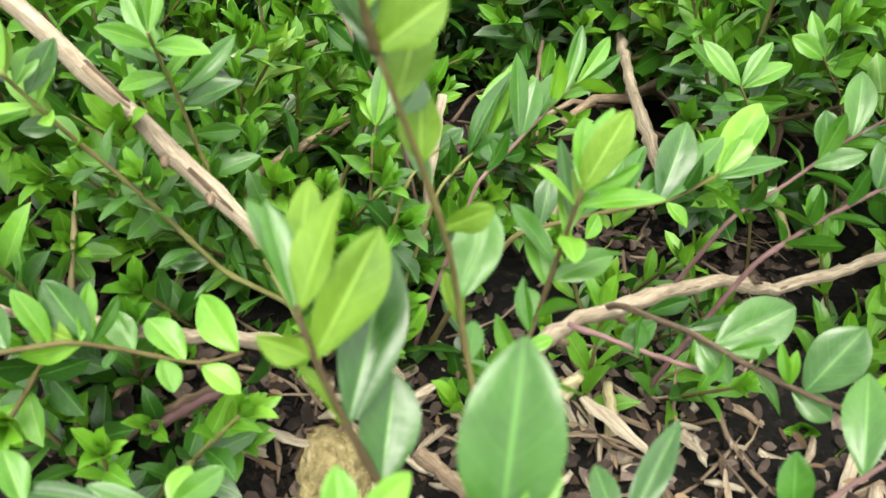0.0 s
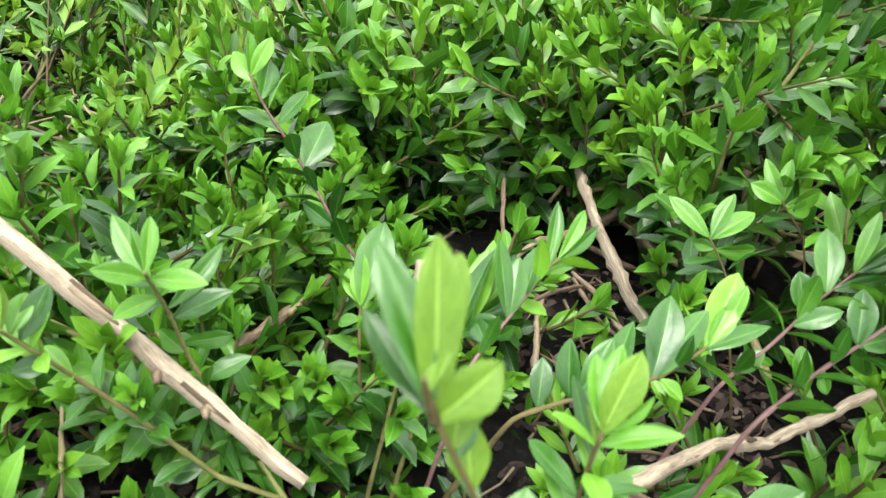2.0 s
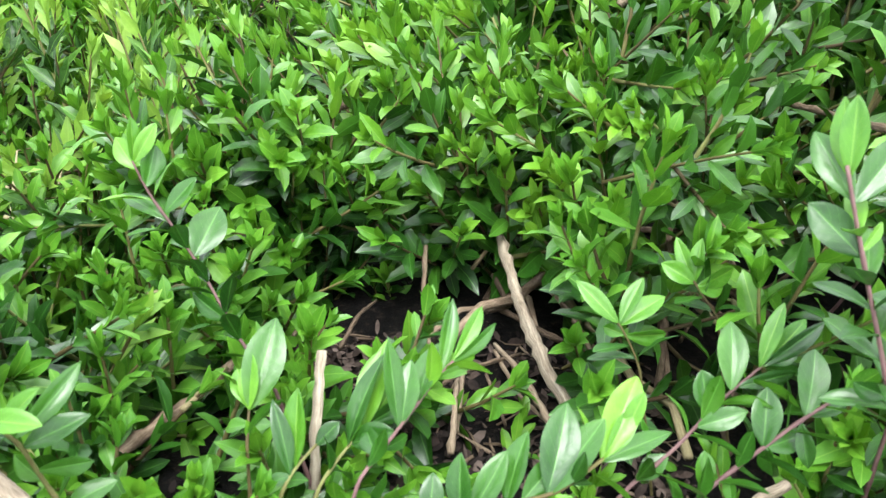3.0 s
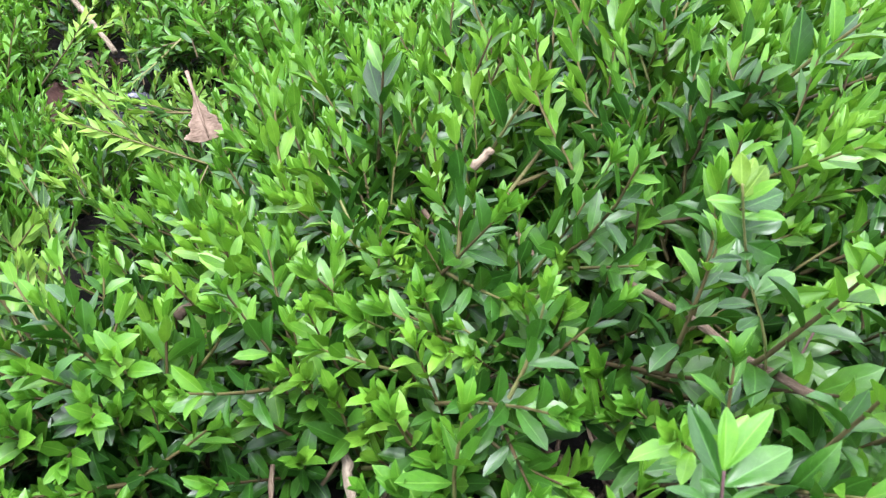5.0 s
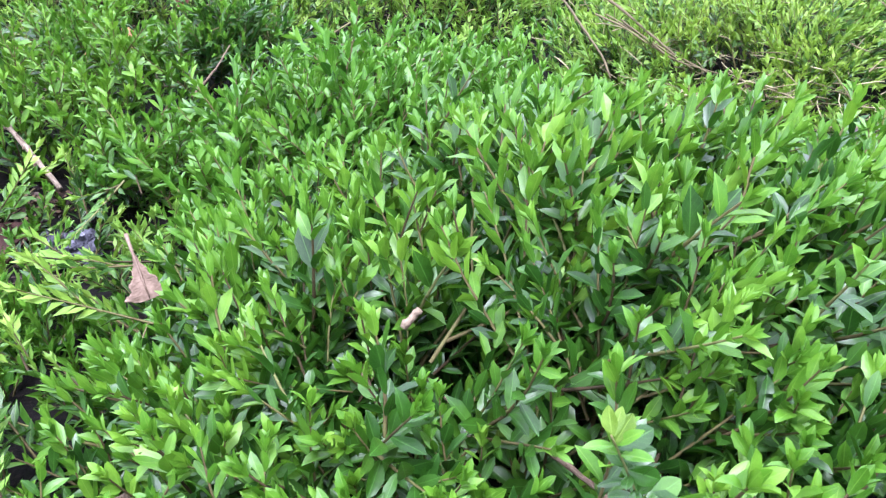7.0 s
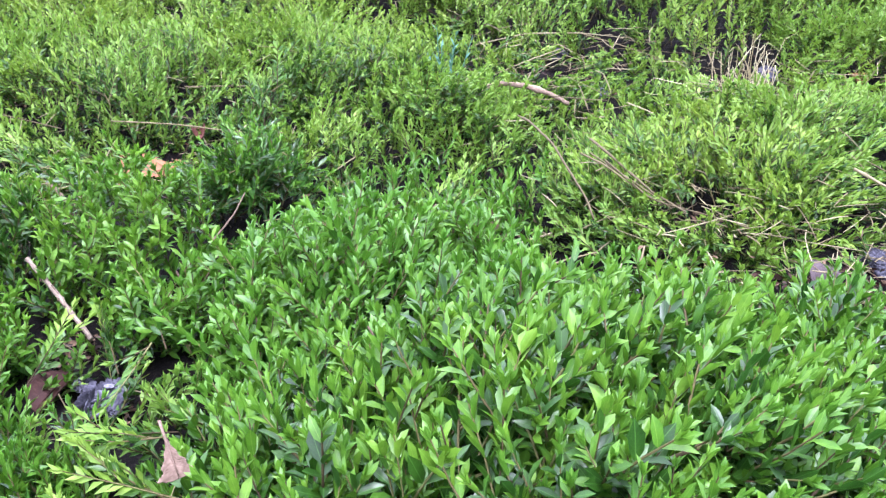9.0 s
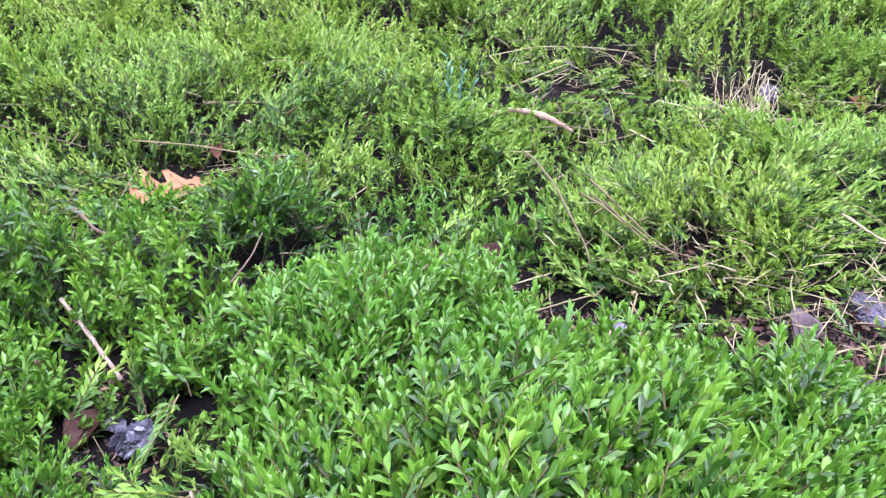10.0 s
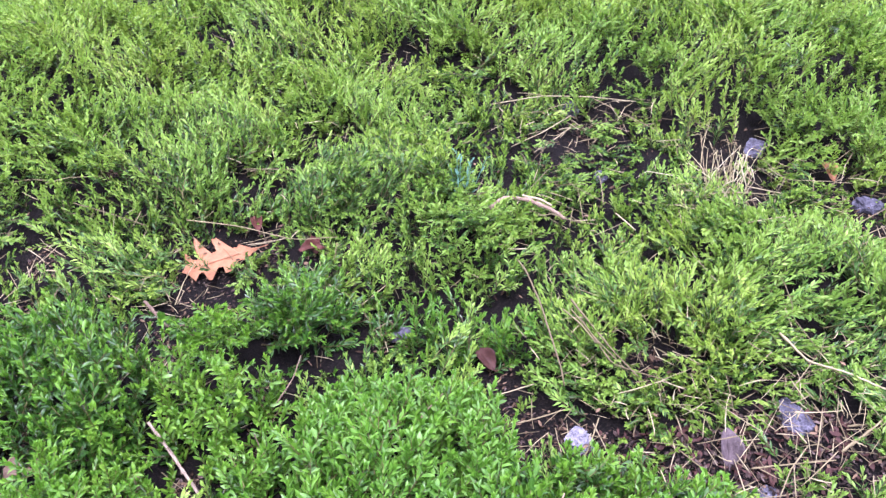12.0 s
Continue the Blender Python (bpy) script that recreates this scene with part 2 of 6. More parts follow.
def leaf_arrays(length, width, rows, fold, curl, mat, twist=0.0, blunt=0.0, wave=0.0):
    """A leaf from its base at the origin along +y, folded along the midrib, with rows of cross-sections between base and tip."""
    vs, uv = [(0, 0, 0)], [(0.5, 0)]
    steps = {1: [0.5], 2: [0.3, 0.7], 3: [0.2, 0.5, 0.8], 4: [0.14, 0.38, 0.64, 0.87]}.get(rows) or [(i + 1) / (rows + 1) for i in range(rows)]
    for t in steps:
        w = 0.5 * width * math.sin(math.pi * t ** (1.02 + 0.25 * blunt)) ** (0.95 - 0.25 * blunt)
        z, y = -curl * length * t * t, length * t
        a = twist * t
        for s in (-1, 0, 1):
            up = fold * w * abs(s) + wave * width * math.sin(9 * t + 2 * s) * abs(s)
            vs.append((s * w * math.cos(a) - up * math.sin(a), y, z + s * w * math.sin(a) + up * math.cos(a)))
            uv.append((0.5 + 0.5 * s, t))
    vs.append((0, length, -curl * length))
    uv.append((0.5, 1))
    fs = []
    fs += [(0, 2, 1), (0, 3, 2)]
    for r in range(rows - 1):
        a, b = 1 + 3 * r, 4 + 3 * r
        for k in (0, 1):
            fs += [(a + k, a + k + 1, b + k + 1), (a + k, b + k + 1, b + k)]
    a, tip = 1 + 3 * (rows - 1), len(vs) - 1
    fs += [(a, a + 1, tip), (a + 1, a + 2, tip)]
    return np.array(vs, float), np.array(fs), np.full(len(fs), mat), np.array(uv, float)


def cupped_leaf(length, width, cup, curl, mat, twist):
    """A blunt leaf with a raised rim, five points across: for the plants that the camera passes."""
    vs, uv = [(0, 0, 0)], [(0.5, 0)]
    for t in (0.2, 0.52, 0.83):
        w = 0.5 * width * math.sin(math.pi * t ** 1.15) ** 0.72
        a = twist * t
        for s, up in ((-1, 1.0), (-0.62, 0.75), (0, 0), (0.62, 0.75), (1, 1.0)):
            h = cup * w * up
            vs.append((s * w * math.cos(a) - h * math.sin(a), length * t, -curl * length * t * t + s * w * math.sin(a) + h * math.cos(a)))
            uv.append((0.5 + 0.5 * s, t))
    vs.append((0, length, -curl * length * 1.1))
    uv.append((0.5, 1))
    fs = [(0, 2 + k, 1 + k) for k in range(4)]
    for r in (0, 1):
        for k in range(4):
            a, b = 1 + 5 * r + k, 6 + 5 * r + k
            fs += [(a, a + 1, b + 1), (a, b + 1, b)]
    fs += [(11 + k, 12 + k, 16) for k in range(4)]
    return np.array(vs, float), np.array(fs), np.full(len(fs), mat), np.array(uv, float)


def small_leaf(length, width, fold, curl, mat):
    """The plainest leaf, for far plants: two triangles folded along the midrib."""
    h = fold * width * 0.5
    vs = np.array([(0, 0, 0), (-0.5 * width, 0.58 * length, h), (0, length, -curl * length), (0.5 * width, 0.58 * length, h)])
    return vs, np.array([(0, 2, 1), (0, 3, 2)]), np.full(2, mat), np.array([(0.5, 0), (0, 0.5), (0.5, 1), (1, 0.5)], float)


def tube(points, radii, sides=5, mat=0, ends=False):
    """A tapered tube along a line of points."""
    p = np.asarray(points, float)
    n = len(p)
    ways = np.gradient(p, axis=0)
    run = np.r_[0, np.cumsum(np.linalg.norm(np.diff(p, axis=0), axis=1))] * 100
    side = unit(np.cross(ways[0], (0.31, 0.2, 0.93) if abs(unit(ways[0])[2]) < 0.9 else (1, 0.1, 0)))
    vs, uv = [], []
    for i in range(n):
        w = unit(ways[i])
        side = unit(side - np.dot(side, w) * w)
        other = np.cross(w, side)
        for k in range(sides):
            a = 2 * math.pi * k / sides
            vs.append(p[i] + radii[i] * (math.cos(a) * side + math.sin(a) * other))
            uv.append((k / sides, run[i]))
    fs = []
    for i in range(n - 1):
        for k in range(sides):
            a, b, c, d = i * sides + k, i * sides + (k + 1) % sides, (i + 1) * sides + (k + 1) % sides, (i + 1) * sides + k
            fs += [(a, b, c), (a, c, d)]
    if ends:
        for i, flip in ((0, True), (n - 1, False)):
            c = len(vs)
            vs.append(p[i])
            uv.append((0.5, run[i]))
            for k in range(sides):
                a, b = i * sides + k, i * sides + (k + 1) % sides
                fs.append((b, a, c) if flip else (a, b, c))
    return np.array(vs, float), np.array(fs), np.full(len(fs), mat), np.array(uv, float)


def shoot(rng, length, pairs, leaf, detail, bend=0.15, young=0.35, base=0.1, flat=0.6):
    """A leafy shoot that grows from the origin along +z and turns up to +y: stem, leaf pairs spread sideways by flat, a tuft of young leaves at the tip."""
    side = np.array([rng.normal(0, 0.6) * bend, rng.uniform(-0.2, 1.6) * bend])
    along = lambda s: np.array([side[0] * length * s * s, side[1] * length * s * s, length * s])  # noqa: E731
    stops = ((0, 1), (0, 0.5, 1), (0, 0.35, 0.7, 1))[min(detail, 2)]
    pieces = [tube([along(s) for s in stops], [0.001 - 0.0006 * s for s in stops], 3 if detail < 2 else 5, 0)]
    rows = min(detail, 2)
    turn = rng.uniform(0.2, 0.6) if flat > 0.3 else math.pi / 4
    for i in range(pairs):
        s = base + (1 - base) * (i + 0.5) / pairs
        way = unit(along(min(s + 0.05, 1)) - along(s - 0.05))
        old = 1 - s
        turn = -turn
        for k in (0, 1):
            if rng.random() < 0.05:
                continue
            a = turn + k * math.pi + rng.normal(0, 0.25)
            out = np.array([math.cos(a), math.sin(a), 0])
            lean = math.radians(rng.normal(46, 11) if s < 0.6 else rng.normal(36, 9) if s < 0.85 else rng.normal(25, 7))
            lean *= 1.0 if detail > 1 else 0.72
            d = math.cos(lean) * way + math.sin(lean) * out
            ln = leaf * rng.uniform(0.78, 1.18) * (0.85 + 0.3 * min(1, old * 3)) * (0.85 if s > 0.93 else 1)
            mat = 2 if s > 1 - young * rng.uniform(0.6, 1.4) else 1
            face = (1 - flat) * (way * math.sin(lean) - out * math.cos(lean)) + flat * np.array([0, 1.0, 0.15]) + 0.22 * rng.normal(size=3)
            wd = ln * (rng.uniform(0.31, 0.42) if detail > 1 else rng.uniform(0.25, 0.34))
            if detail == 0:
                piece = small_leaf(ln, wd * 1.2, rng.uniform(0.2, 0.5), rng.uniform(-0.05, 0.3), mat)
            elif detail == 3:
                piece = cupped_leaf(ln, wd * 1.08, rng.uniform(0.1, 0.75), rng.uniform(-0.22, 0.4), mat, rng.uniform(-0.6, 0.6))
            else:
                piece = leaf_arrays(ln, wd * (1.04 if detail == 1 else 1.0), rows, rng.uniform(0.15, 0.75), rng.uniform(-0.2, 0.35), mat, rng.uniform(-0.5, 0.5), 0.55 if detail > 1 else 0)
            pieces.append(moved(piece, frame_along(d, face, along(s))))
    tip, way = along(1.0), unit(along(1.0) - along(0.9))
    for k in range(4 if detail else 2):
        a = turn + k * math.pi / 2 + 0.8
        out = np.array([math.cos(a), math.sin(a), 0])
        lean = math.radians(rng.uniform(7, 20) + 12 * (k % 2))
        d = math.cos(lean) * way + math.sin(lean) * out
        ln = leaf * rng.uniform(0.6, 0.92)
        piece = small_leaf(ln, ln * 0.36, 0.4, -0.05, 2) if detail == 0 else cupped_leaf(ln, ln * 0.36, rng.uniform(0.3, 0.8), rng.uniform(-0.1, 0.2), 2, rng.uniform(-0.3, 0.3)) if detail == 3 else leaf_arrays(ln, ln * 0.31, rows, 0.5, rng.uniform(-0.05, 0.12), 2)
        pieces.append(moved(piece, frame_along(d, -out, tip - 0.002 * way)))
    return join(pieces)


def turn_to(way, spin, at=(0, 0, 0), size=1.0):
    """A pose whose z runs along way, turned by spin about it."""
    q = Vector(way).to_track_quat("Z", "Y").to_matrix().to_4x4()
    return Matrix.Translation(at) @ q @ Matrix.Rotation(spin, 4, "Z") @ Matrix.Scale(size, 4)


def branch(rng, length, shoots, leaf, detail, young=0.35, wide=1.0, flat=0.6):
    """A leading shoot with side shoots from its lower half, fanned out in one plane."""
    gap = (0.6, 0.48, 0.45, 0.5)[detail]
    pieces = [shoot(rng, length, int(length / (leaf * gap)), leaf, detail, young=young * 0.5, flat=flat)]
    for i in range(shoots):
        s = rng.uniform(0.05, 0.6)
        lean = math.radians(rng.uniform(18, 45)) * wide * (1 if i % 2 else -1)
        ln = length * rng.uniform(0.4, 0.7)
        m = Matrix.Translation((0, 0, s * length)) @ Matrix.Rotation(lean, 4, "Y") @ Matrix.Rotation(rng.normal(-0.15, 0.25), 4, "X") @ Matrix.Rotation(rng.normal(0, 0.4), 4, "Z")
        pieces.append(moved(shoot(rng, ln, max(3, int(ln / (leaf * gap))), leaf * 0.93, detail, young=young * 0.8, flat=flat), m))
    return join(pieces)


# ---- ground and canopy heights ----
def ground_height(x, y):
    """The soil: a bank at the near side that runs down to a level bed, with a hollow under the oak leaf."""
    z = np.interp(y, [-0.6, 0.0, 0.06, 0.12, 0.3, 0.62, 0.9, 6.0], [0.165, 0.162, 0.135, 0.105, 0.06, 0.0, -0.015, -0.015])
    return z - 0.055 * np.exp(-((x + 0.43) ** 2 + (y - 1.3) ** 2) / 0.05)


# young share raised in farther mounds: brighter leaf colour stands in for haze and sheen
# mounds: x, y, half-widths, height of the top, leaf length, young share, lean of the shoots
BIG_MOUNDS = [
    (0.125, 0.40, 0.345, 0.37, 0.21, 0.0156, 0.36, 1.6),
    (-0.01, 0.74, 0.21, 0.2, 0.135, 0.017, 0.8, 0.3),
    (0.36, 0.53, 0.22, 0.24, 0.13, 0.017, 0.36, 0.6),
]
FRONT_MOUNDS = [
    (-0.19, 0.13, 0.16, 0.17, 0.15, 0.0125, 0.5, 0.6),
    (-0.085, 0.085, 0.07, 0.05, 0.165, 0.0122, 0.5, 0.5),
    (0.06, 0.07, 0.06, 0.06, 0.175, 0.0122, 0.5, 0.5),
    (-0.11, 0.035, 0.07, 0.04, 0.185, 0.0115, 0.2, 0.5),
    (-0.13, -0.012, 0.05, 0.025, 0.184, 0.0115, 0.25, 0.5),
    (-0.12, 0.19, 0.09, 0.062, 0.162, 0.0145, 0.4, 0.6),
    (-0.01, 0.058, 0.05, 0.028, 0.158, 0.012, 0.5, 0.5),
    (-0.07, 0.02, 0.045, 0.022, 0.178, 0.011, 0.45, 0.5),
    (-0.36, 0.42, 0.17, 0.17, 0.11, 0.0145, 0.8, 0.4),
    (-0.56, 0.87, 0.26, 0.21, 0.125, 0.0165, 0.28, 0.3),
    (-0.21, 0.72, 0.085, 0.07, 0.09, 0.016, 1.0, 0.5),
    (-0.31, 0.86, 0.13, 0.15, 0.125, 0.016, 1.1, 0.2),
    (-0.46, 0.62, 0.19, 0.19, 0.11, 0.0145, 0.9, 0.5),
    (-0.1, 0.014, 0.05, 0.018, 0.184, 0.011, 0.5, 0.5),
    (-0.03, 0.036, 0.05, 0.018, 0.172, 0.0115, 0.5, 0.5),
    (0.26, 0.7, 0.08, 0.05, 0.1, 0.016, 0.5, 0.3),
]
NEAR_MOUNDS = BIG_MOUNDS + FRONT_MOUNDS
FAR_MOUNDS = [
    (-0.20, 1.06, 0.14, 0.14, 0.105, 0.015, 0.3, 0.6),
    (0.05, 1.24, 0.24, 0.18, 0.10, 0.015, 0.8, 0.6),
    (-0.06, 1.43, 0.22, 0.16, 0.125, 0.015, 0.4, 0.25),
    (0.45, 1.05, 0.33, 0.23, 0.076, 0.015, 0.8, 1.2),
    (0.70, 1.20, 0.3, 0.2, 0.085, 0.015, 0.8, 0.9),
    (0.80, 2.02, 0.62, 0.36, 0.2, 0.015, 1.2, 0.25),
    (1.05, 1.65, 0.36, 0.25, 0.12, 0.015, 1.2, 0.25),
    (-0.65, 1.58, 0.46, 0.3, 0.1, 0.015, 0.8, 0.25),
    (-1.05, 1.95, 0.5, 0.4, 0.15, 0.015, 1.2, 0.25),
    (0.0, 2.35, 0.75, 0.42, 0.14, 0.015, 1.3, 0.25),
    (-0.22, 1.80, 0.36, 0.2, 0.07, 0.015, 1.2, 0.25),
    (0.02, 1.06, 0.11, 0.08, 0.06, 0.015, 0.6, 0.4),
    (0.17, 1.01, 0.08, 0.08, 0.055, 0.015, 0.7, 0.4),
]
MOUNDS = NEAR_MOUNDS + FAR_MOUNDS
# bare soil: x, y, half-widths
OPEN_NEAR = [
    (-0.145, 0.42, 0.018, 0.016), (-0.032, 0.106, 0.045, 0.04), (-0.41, 1.3, 0.105, 0.075), (-0.42, 1.19, 0.095, 0.07), (-0.265, 0.185, 0.062, 0.05), (-0.272, 0.61, 0.052, 0.048), (-0.335, 0.71, 0.02, 0.028), (-0.077, 0.085, 0.012, 0.025),
    (-0.42, 1.082, 0.104, 0.078), (-0.444, 0.997, 0.043, 0.074), (-0.247, 0.872, 0.033, 0.076), (-0.041, 1.043, 0.03, 0.03), (0.157, 0.913, 0.022, 0.06), (-0.189, 1.254, 0.062, 0.046),
]
OPEN_FAR = [
    (0.275, 0.8, 0.05, 0.045), (0.21, 0.83, 0.05, 0.04),
    (0.34, 1.64, 0.097, 0.084), (0.436, 1.755, 0.058, 0.048), (0.709, 1.622, 0.1, 0.069), (0.732, 1.466, 0.058, 0.063), (0.937, 1.448, 0.038, 0.045), (0.956, 1.369, 0.042, 0.084),
    (0.634, 0.823, 0.077, 0.068), (0.508, 0.758, 0.053, 0.074), (0.168, 0.775, 0.018, 0.046), (-0.608, 0.747, 0.029, 0.095), (-0.733, 1.057, 0.023, 0.06), (-0.75, 1.239, 0.029, 0.038),
    (-1.012, 2.055, 0.031, 0.043), (-0.081, 2.054, 0.035, 0.047), (-0.705, 1.567, 0.025, 0.03), (0.408, 0.979, 0.03, 0.07), (0.269, 0.771, 0.033, 0.044), (-0.334, 1.306, 0.043, 0.045),
]
BARE = OPEN_NEAR + OPEN_FAR


# places where the big mound opens on its dark inside
HOLLOWS = [(-0.005, 0.33, 0.075, 0.038), (0.03, 0.265, 0.06, 0.035), (0.09, 0.175, 0.045, 0.06), (-0.03, 0.285, 0.035, 0.02), (0.1, 0.29, 0.03, 0.022),
           (0.34, 0.99, 0.035, 0.05), (0.4, 0.91, 0.05, 0.03), (0.5, 1.0, 0.03, 0.04), (0.16, 1.1, 0.03, 0.05), (0.62, 1.05, 0.04, 0.025), (0.3, 1.18, 0.04, 0.025), (-0.33, 1.5, 0.06, 0.03), (0.75, 1.1, 0.03, 0.03)]


def dome(mound, x, y):
    cx, cy, rx, ry, top = mound[:5]
    d = ((x - cx) / rx) ** 2 + ((y - cy) / ry) ** 2
    g = float(ground_height(x, y))
    return g + (top - float(ground_height(cx, cy))) * math.sqrt(max(0.0, 1 - d)) if d < 1 else g


def crown(mound, x, y):
    """The height of a mound's leaves: the big one dips at its open side."""
    dip = 0.028 * min(1.0, max(0.0, (0.07 - x) / 0.08)) if mound is BIG_MOUNDS[0] else 0.0
    return dome(mound, x, y) - dip


def bare(x, y):
    return any(((x - cx) / rx) ** 2 + ((y - cy) / ry) ** 2 < 1 + 0.7 * noise.noise((x * 14, y * 14, 3)) for cx, cy, rx, ry in BARE)


# ---- the ground: one sheet to the horizon, finer where the camera goes ----
def build_ground():
    xs = np.r_[-300, -60, -12, -4, np.linspace(-2, 2, 161), 4, 12, 60, 300]
    ys = np.r_[-300, -60, -12, -3, np.linspace(-0.7, 3.3, 161), 6, 12, 60, 300]
    gx, gy = np.meshgrid(xs, ys)
    gz = ground_height(gx, gy)
    for i in range(len(ys)):
        for j in range(len(xs)):
            if abs(xs[j]) <= 2.0 and -0.7 <= ys[i] <= 3.3:
                gz[i, j] += 0.012 * noise.noise((xs[j] * 9, ys[i] * 9, 0)) + 0.006 * noise.noise((xs[j] * 40, ys[i] * 40, 5))
    v = np.stack([gx, gy, gz], -1).reshape(-1, 3)
    n = len(xs)
    i, j = np.meshgrid(np.arange(len(ys) - 1), np.arange(n - 1), indexing="ij")
    a = (i * n + j).ravel()
    f = np.concatenate([np.stack([a, a + 1, a + n + 1], -1), np.stack([a, a + n + 1, a + n], -1)])
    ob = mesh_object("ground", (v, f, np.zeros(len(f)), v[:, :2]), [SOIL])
    tagged(ob, "dark crumbly soil under the low shrubs, shade put into its colour", "soil", kind="structure")


build_ground()
LEAFY = [STEM, MATURE, YOUNG]
BED_LEAFY = [STEM, MATURE_BED, YOUNG_BED]


# ---- the shrubs ----
def branch_stock(seed, leaf, young, detail, length, shoots, count, wide=1.0, flat=0.6):
    rng = np.random.default_rng(seed)
    return [branch(rng, length * rng.uniform(0.8, 1.2), shoots, leaf, detail, young * (1.5 if i % 2 else 0.7), wide, flat) for i in range(count)]


def placed(rng, mound, spacing, size=1.0):
    """Poses for the branches of a mound: tips on the dome, leaning outwards."""
    cx, cy, rx, ry = mound[:4]
    lean = mound[7]
    found = []
    nx, ny = int(2 * rx / spacing) + 1, int(2 * ry / spacing) + 1
    for i in range(nx):
        for j in range(ny):
            x, y = cx - rx + (i + rng.random()) * spacing, cy - ry + (j + rng.random()) * spacing
            d = ((x - cx) / rx) ** 2 + ((y - cy) / ry) ** 2
            if d > 1 or bare(x, y) or noise.noise((x * 21, y * 21, 4.0)) < (-0.5 if y > 0.27 else -1):
                continue
            z = crown(mound, x, y)
            # the near side of the big mound overhangs its dark inside
            if mound is BIG_MOUNDS[0] and y < 0.27 and z < 0.16 and x > -0.04 and rng.random() < 0.88:
                continue
            if any(crown(o, x, y) > z + 0.004 for o in MOUNDS if o is not mound):
                continue
            if any(((x - hx) / hr) ** 2 + ((y - hy) / hs) ** 2 < 1 for hx, hy, hr, hs in HOLLOWS):
                if rng.random() < 0.8:
                    continue
                z -= 0.04
            z += 0.03 * noise.noise((x * 13, y * 13, 1.0)) + (abs(rng.normal(0, 0.012)) if y < 0.5 else abs(rng.normal(0, 0.02))) - 0.005
            fx, fy = (0.02, 0.29) if mound in BIG_MOUNDS else (cx, cy)
            out = np.array([(x - fx) / rx, (y - fy) / ry, 0]) * lean
            out *= min(1.0, (1.4 if y < 0.45 else 1.0 if y < 0.6 else 0.7) / (np.linalg.norm(out) + 1e-9))
            flow = np.array([noise.noise((x * 5, y * 5, 11.0)), noise.noise((x * 5, y * 5, 17.0)), 0]) * (0.35 if y < 0.9 else 1.5)
            way = unit(out + flow + np.array([0, 0, 0.8 if y < 0.9 else 0.65]) + rng.normal(0, 0.2 if y < 0.9 else 0.17, 3))
            near = mound is NEAR_MOUNDS[0] and y < 0.28
            if near and rng.random() < 0.1:
                continue
            found.append((x, y, z, way, rng.normal(0, 0.5), size * rng.uniform(0.8, 1.15) * (0.92 if near else 1.2 if mound is BIG_MOUNDS[0] and y > 0.34 else 1.0)))
    return found


def shrub(number, mound, spacing, details, split, length, shoots, most):
    """details: of the leaves before and behind y = split. most: how many branches, the nearest first, are parts of their own."""
    rng = np.random.default_rng(100 + number)
    cx, cy = mound[:2]
    leaf, young = mound[5:7]
    stocks = {d: branch_stock(500 + number, leaf, young, d, length, shoots, 8, 1.0, 0.25 if cy < 1.0 else 0.5) for d in set(details)}
    base = new("honeysuckle_shrub")
    base.location = (cx, cy, float(ground_height(cx, cy)))
    tagged(base, LABELS[number], "shrub", "low shrubs in the bed")
    back = Matrix.Translation(base.location).inverted()
    found = sorted(placed(rng, mound, spacing), key=lambda spot: spot[1])
    if cy < 0.5:
        found = found[:most] + [(x, y, z - rng.uniform(0.035, 0.06), unit(way + rng.normal(0, 0.3, 3)), spin, size) for x, y, z, way, spin, size in placed(rng, mound, spacing * 1.35) if y < 0.5 and not (y < 0.165 and -0.13 < x < 0.03) and not (number == 0 and y < 0.25 and x > -0.04)] + found[most:]
    leaves = BED_LEAFY if cy > 1.1 or LABELS[number] == YELLOW else LEAFY
    meshes, pieces = {}, []
    for k, (x, y, z, way, spin, size) in enumerate(found):
        # more young tips behind the crown of the mounds, more old leaves before it
        # the brighter young colour stands in for sheen at low viewing angles
        pick = k % 8 // 2 * 2 + (1 if rng.random() < np.interp(y, [0.25, 0.45, 0.65], [0.55, 0.45, 0.9]) else 0) if 0.3 < cy < 1.0 else k % 8
        kind = (details[0] if y < split else details[1], pick)
        arrays = stocks[kind[0]][kind[1]]
        m = turn_to(way, spin, Vector((x, y, z)) - Vector(way) * (arrays[0][:, 2].max() * size), size)
        if k >= most:
            if y > 0.2:
                arrays = stocks[details[1]][kind[1]]
            pieces.append(moved(arrays, m))
            continue
        if kind not in meshes:
            ob = mesh_object("branch", arrays, leaves)
            meshes[kind] = ob.data
        else:
            ob = new("branch", meshes[kind])
        ob.parent = base
        ob.matrix_parent_inverse = back
        ob.matrix_basis = m
    if pieces:
        ob = mesh_object("foliage", join(pieces), leaves)
        tagged(ob, kind="stuff")
        ob.parent = base
        ob.matrix_parent_inverse = back
    return base


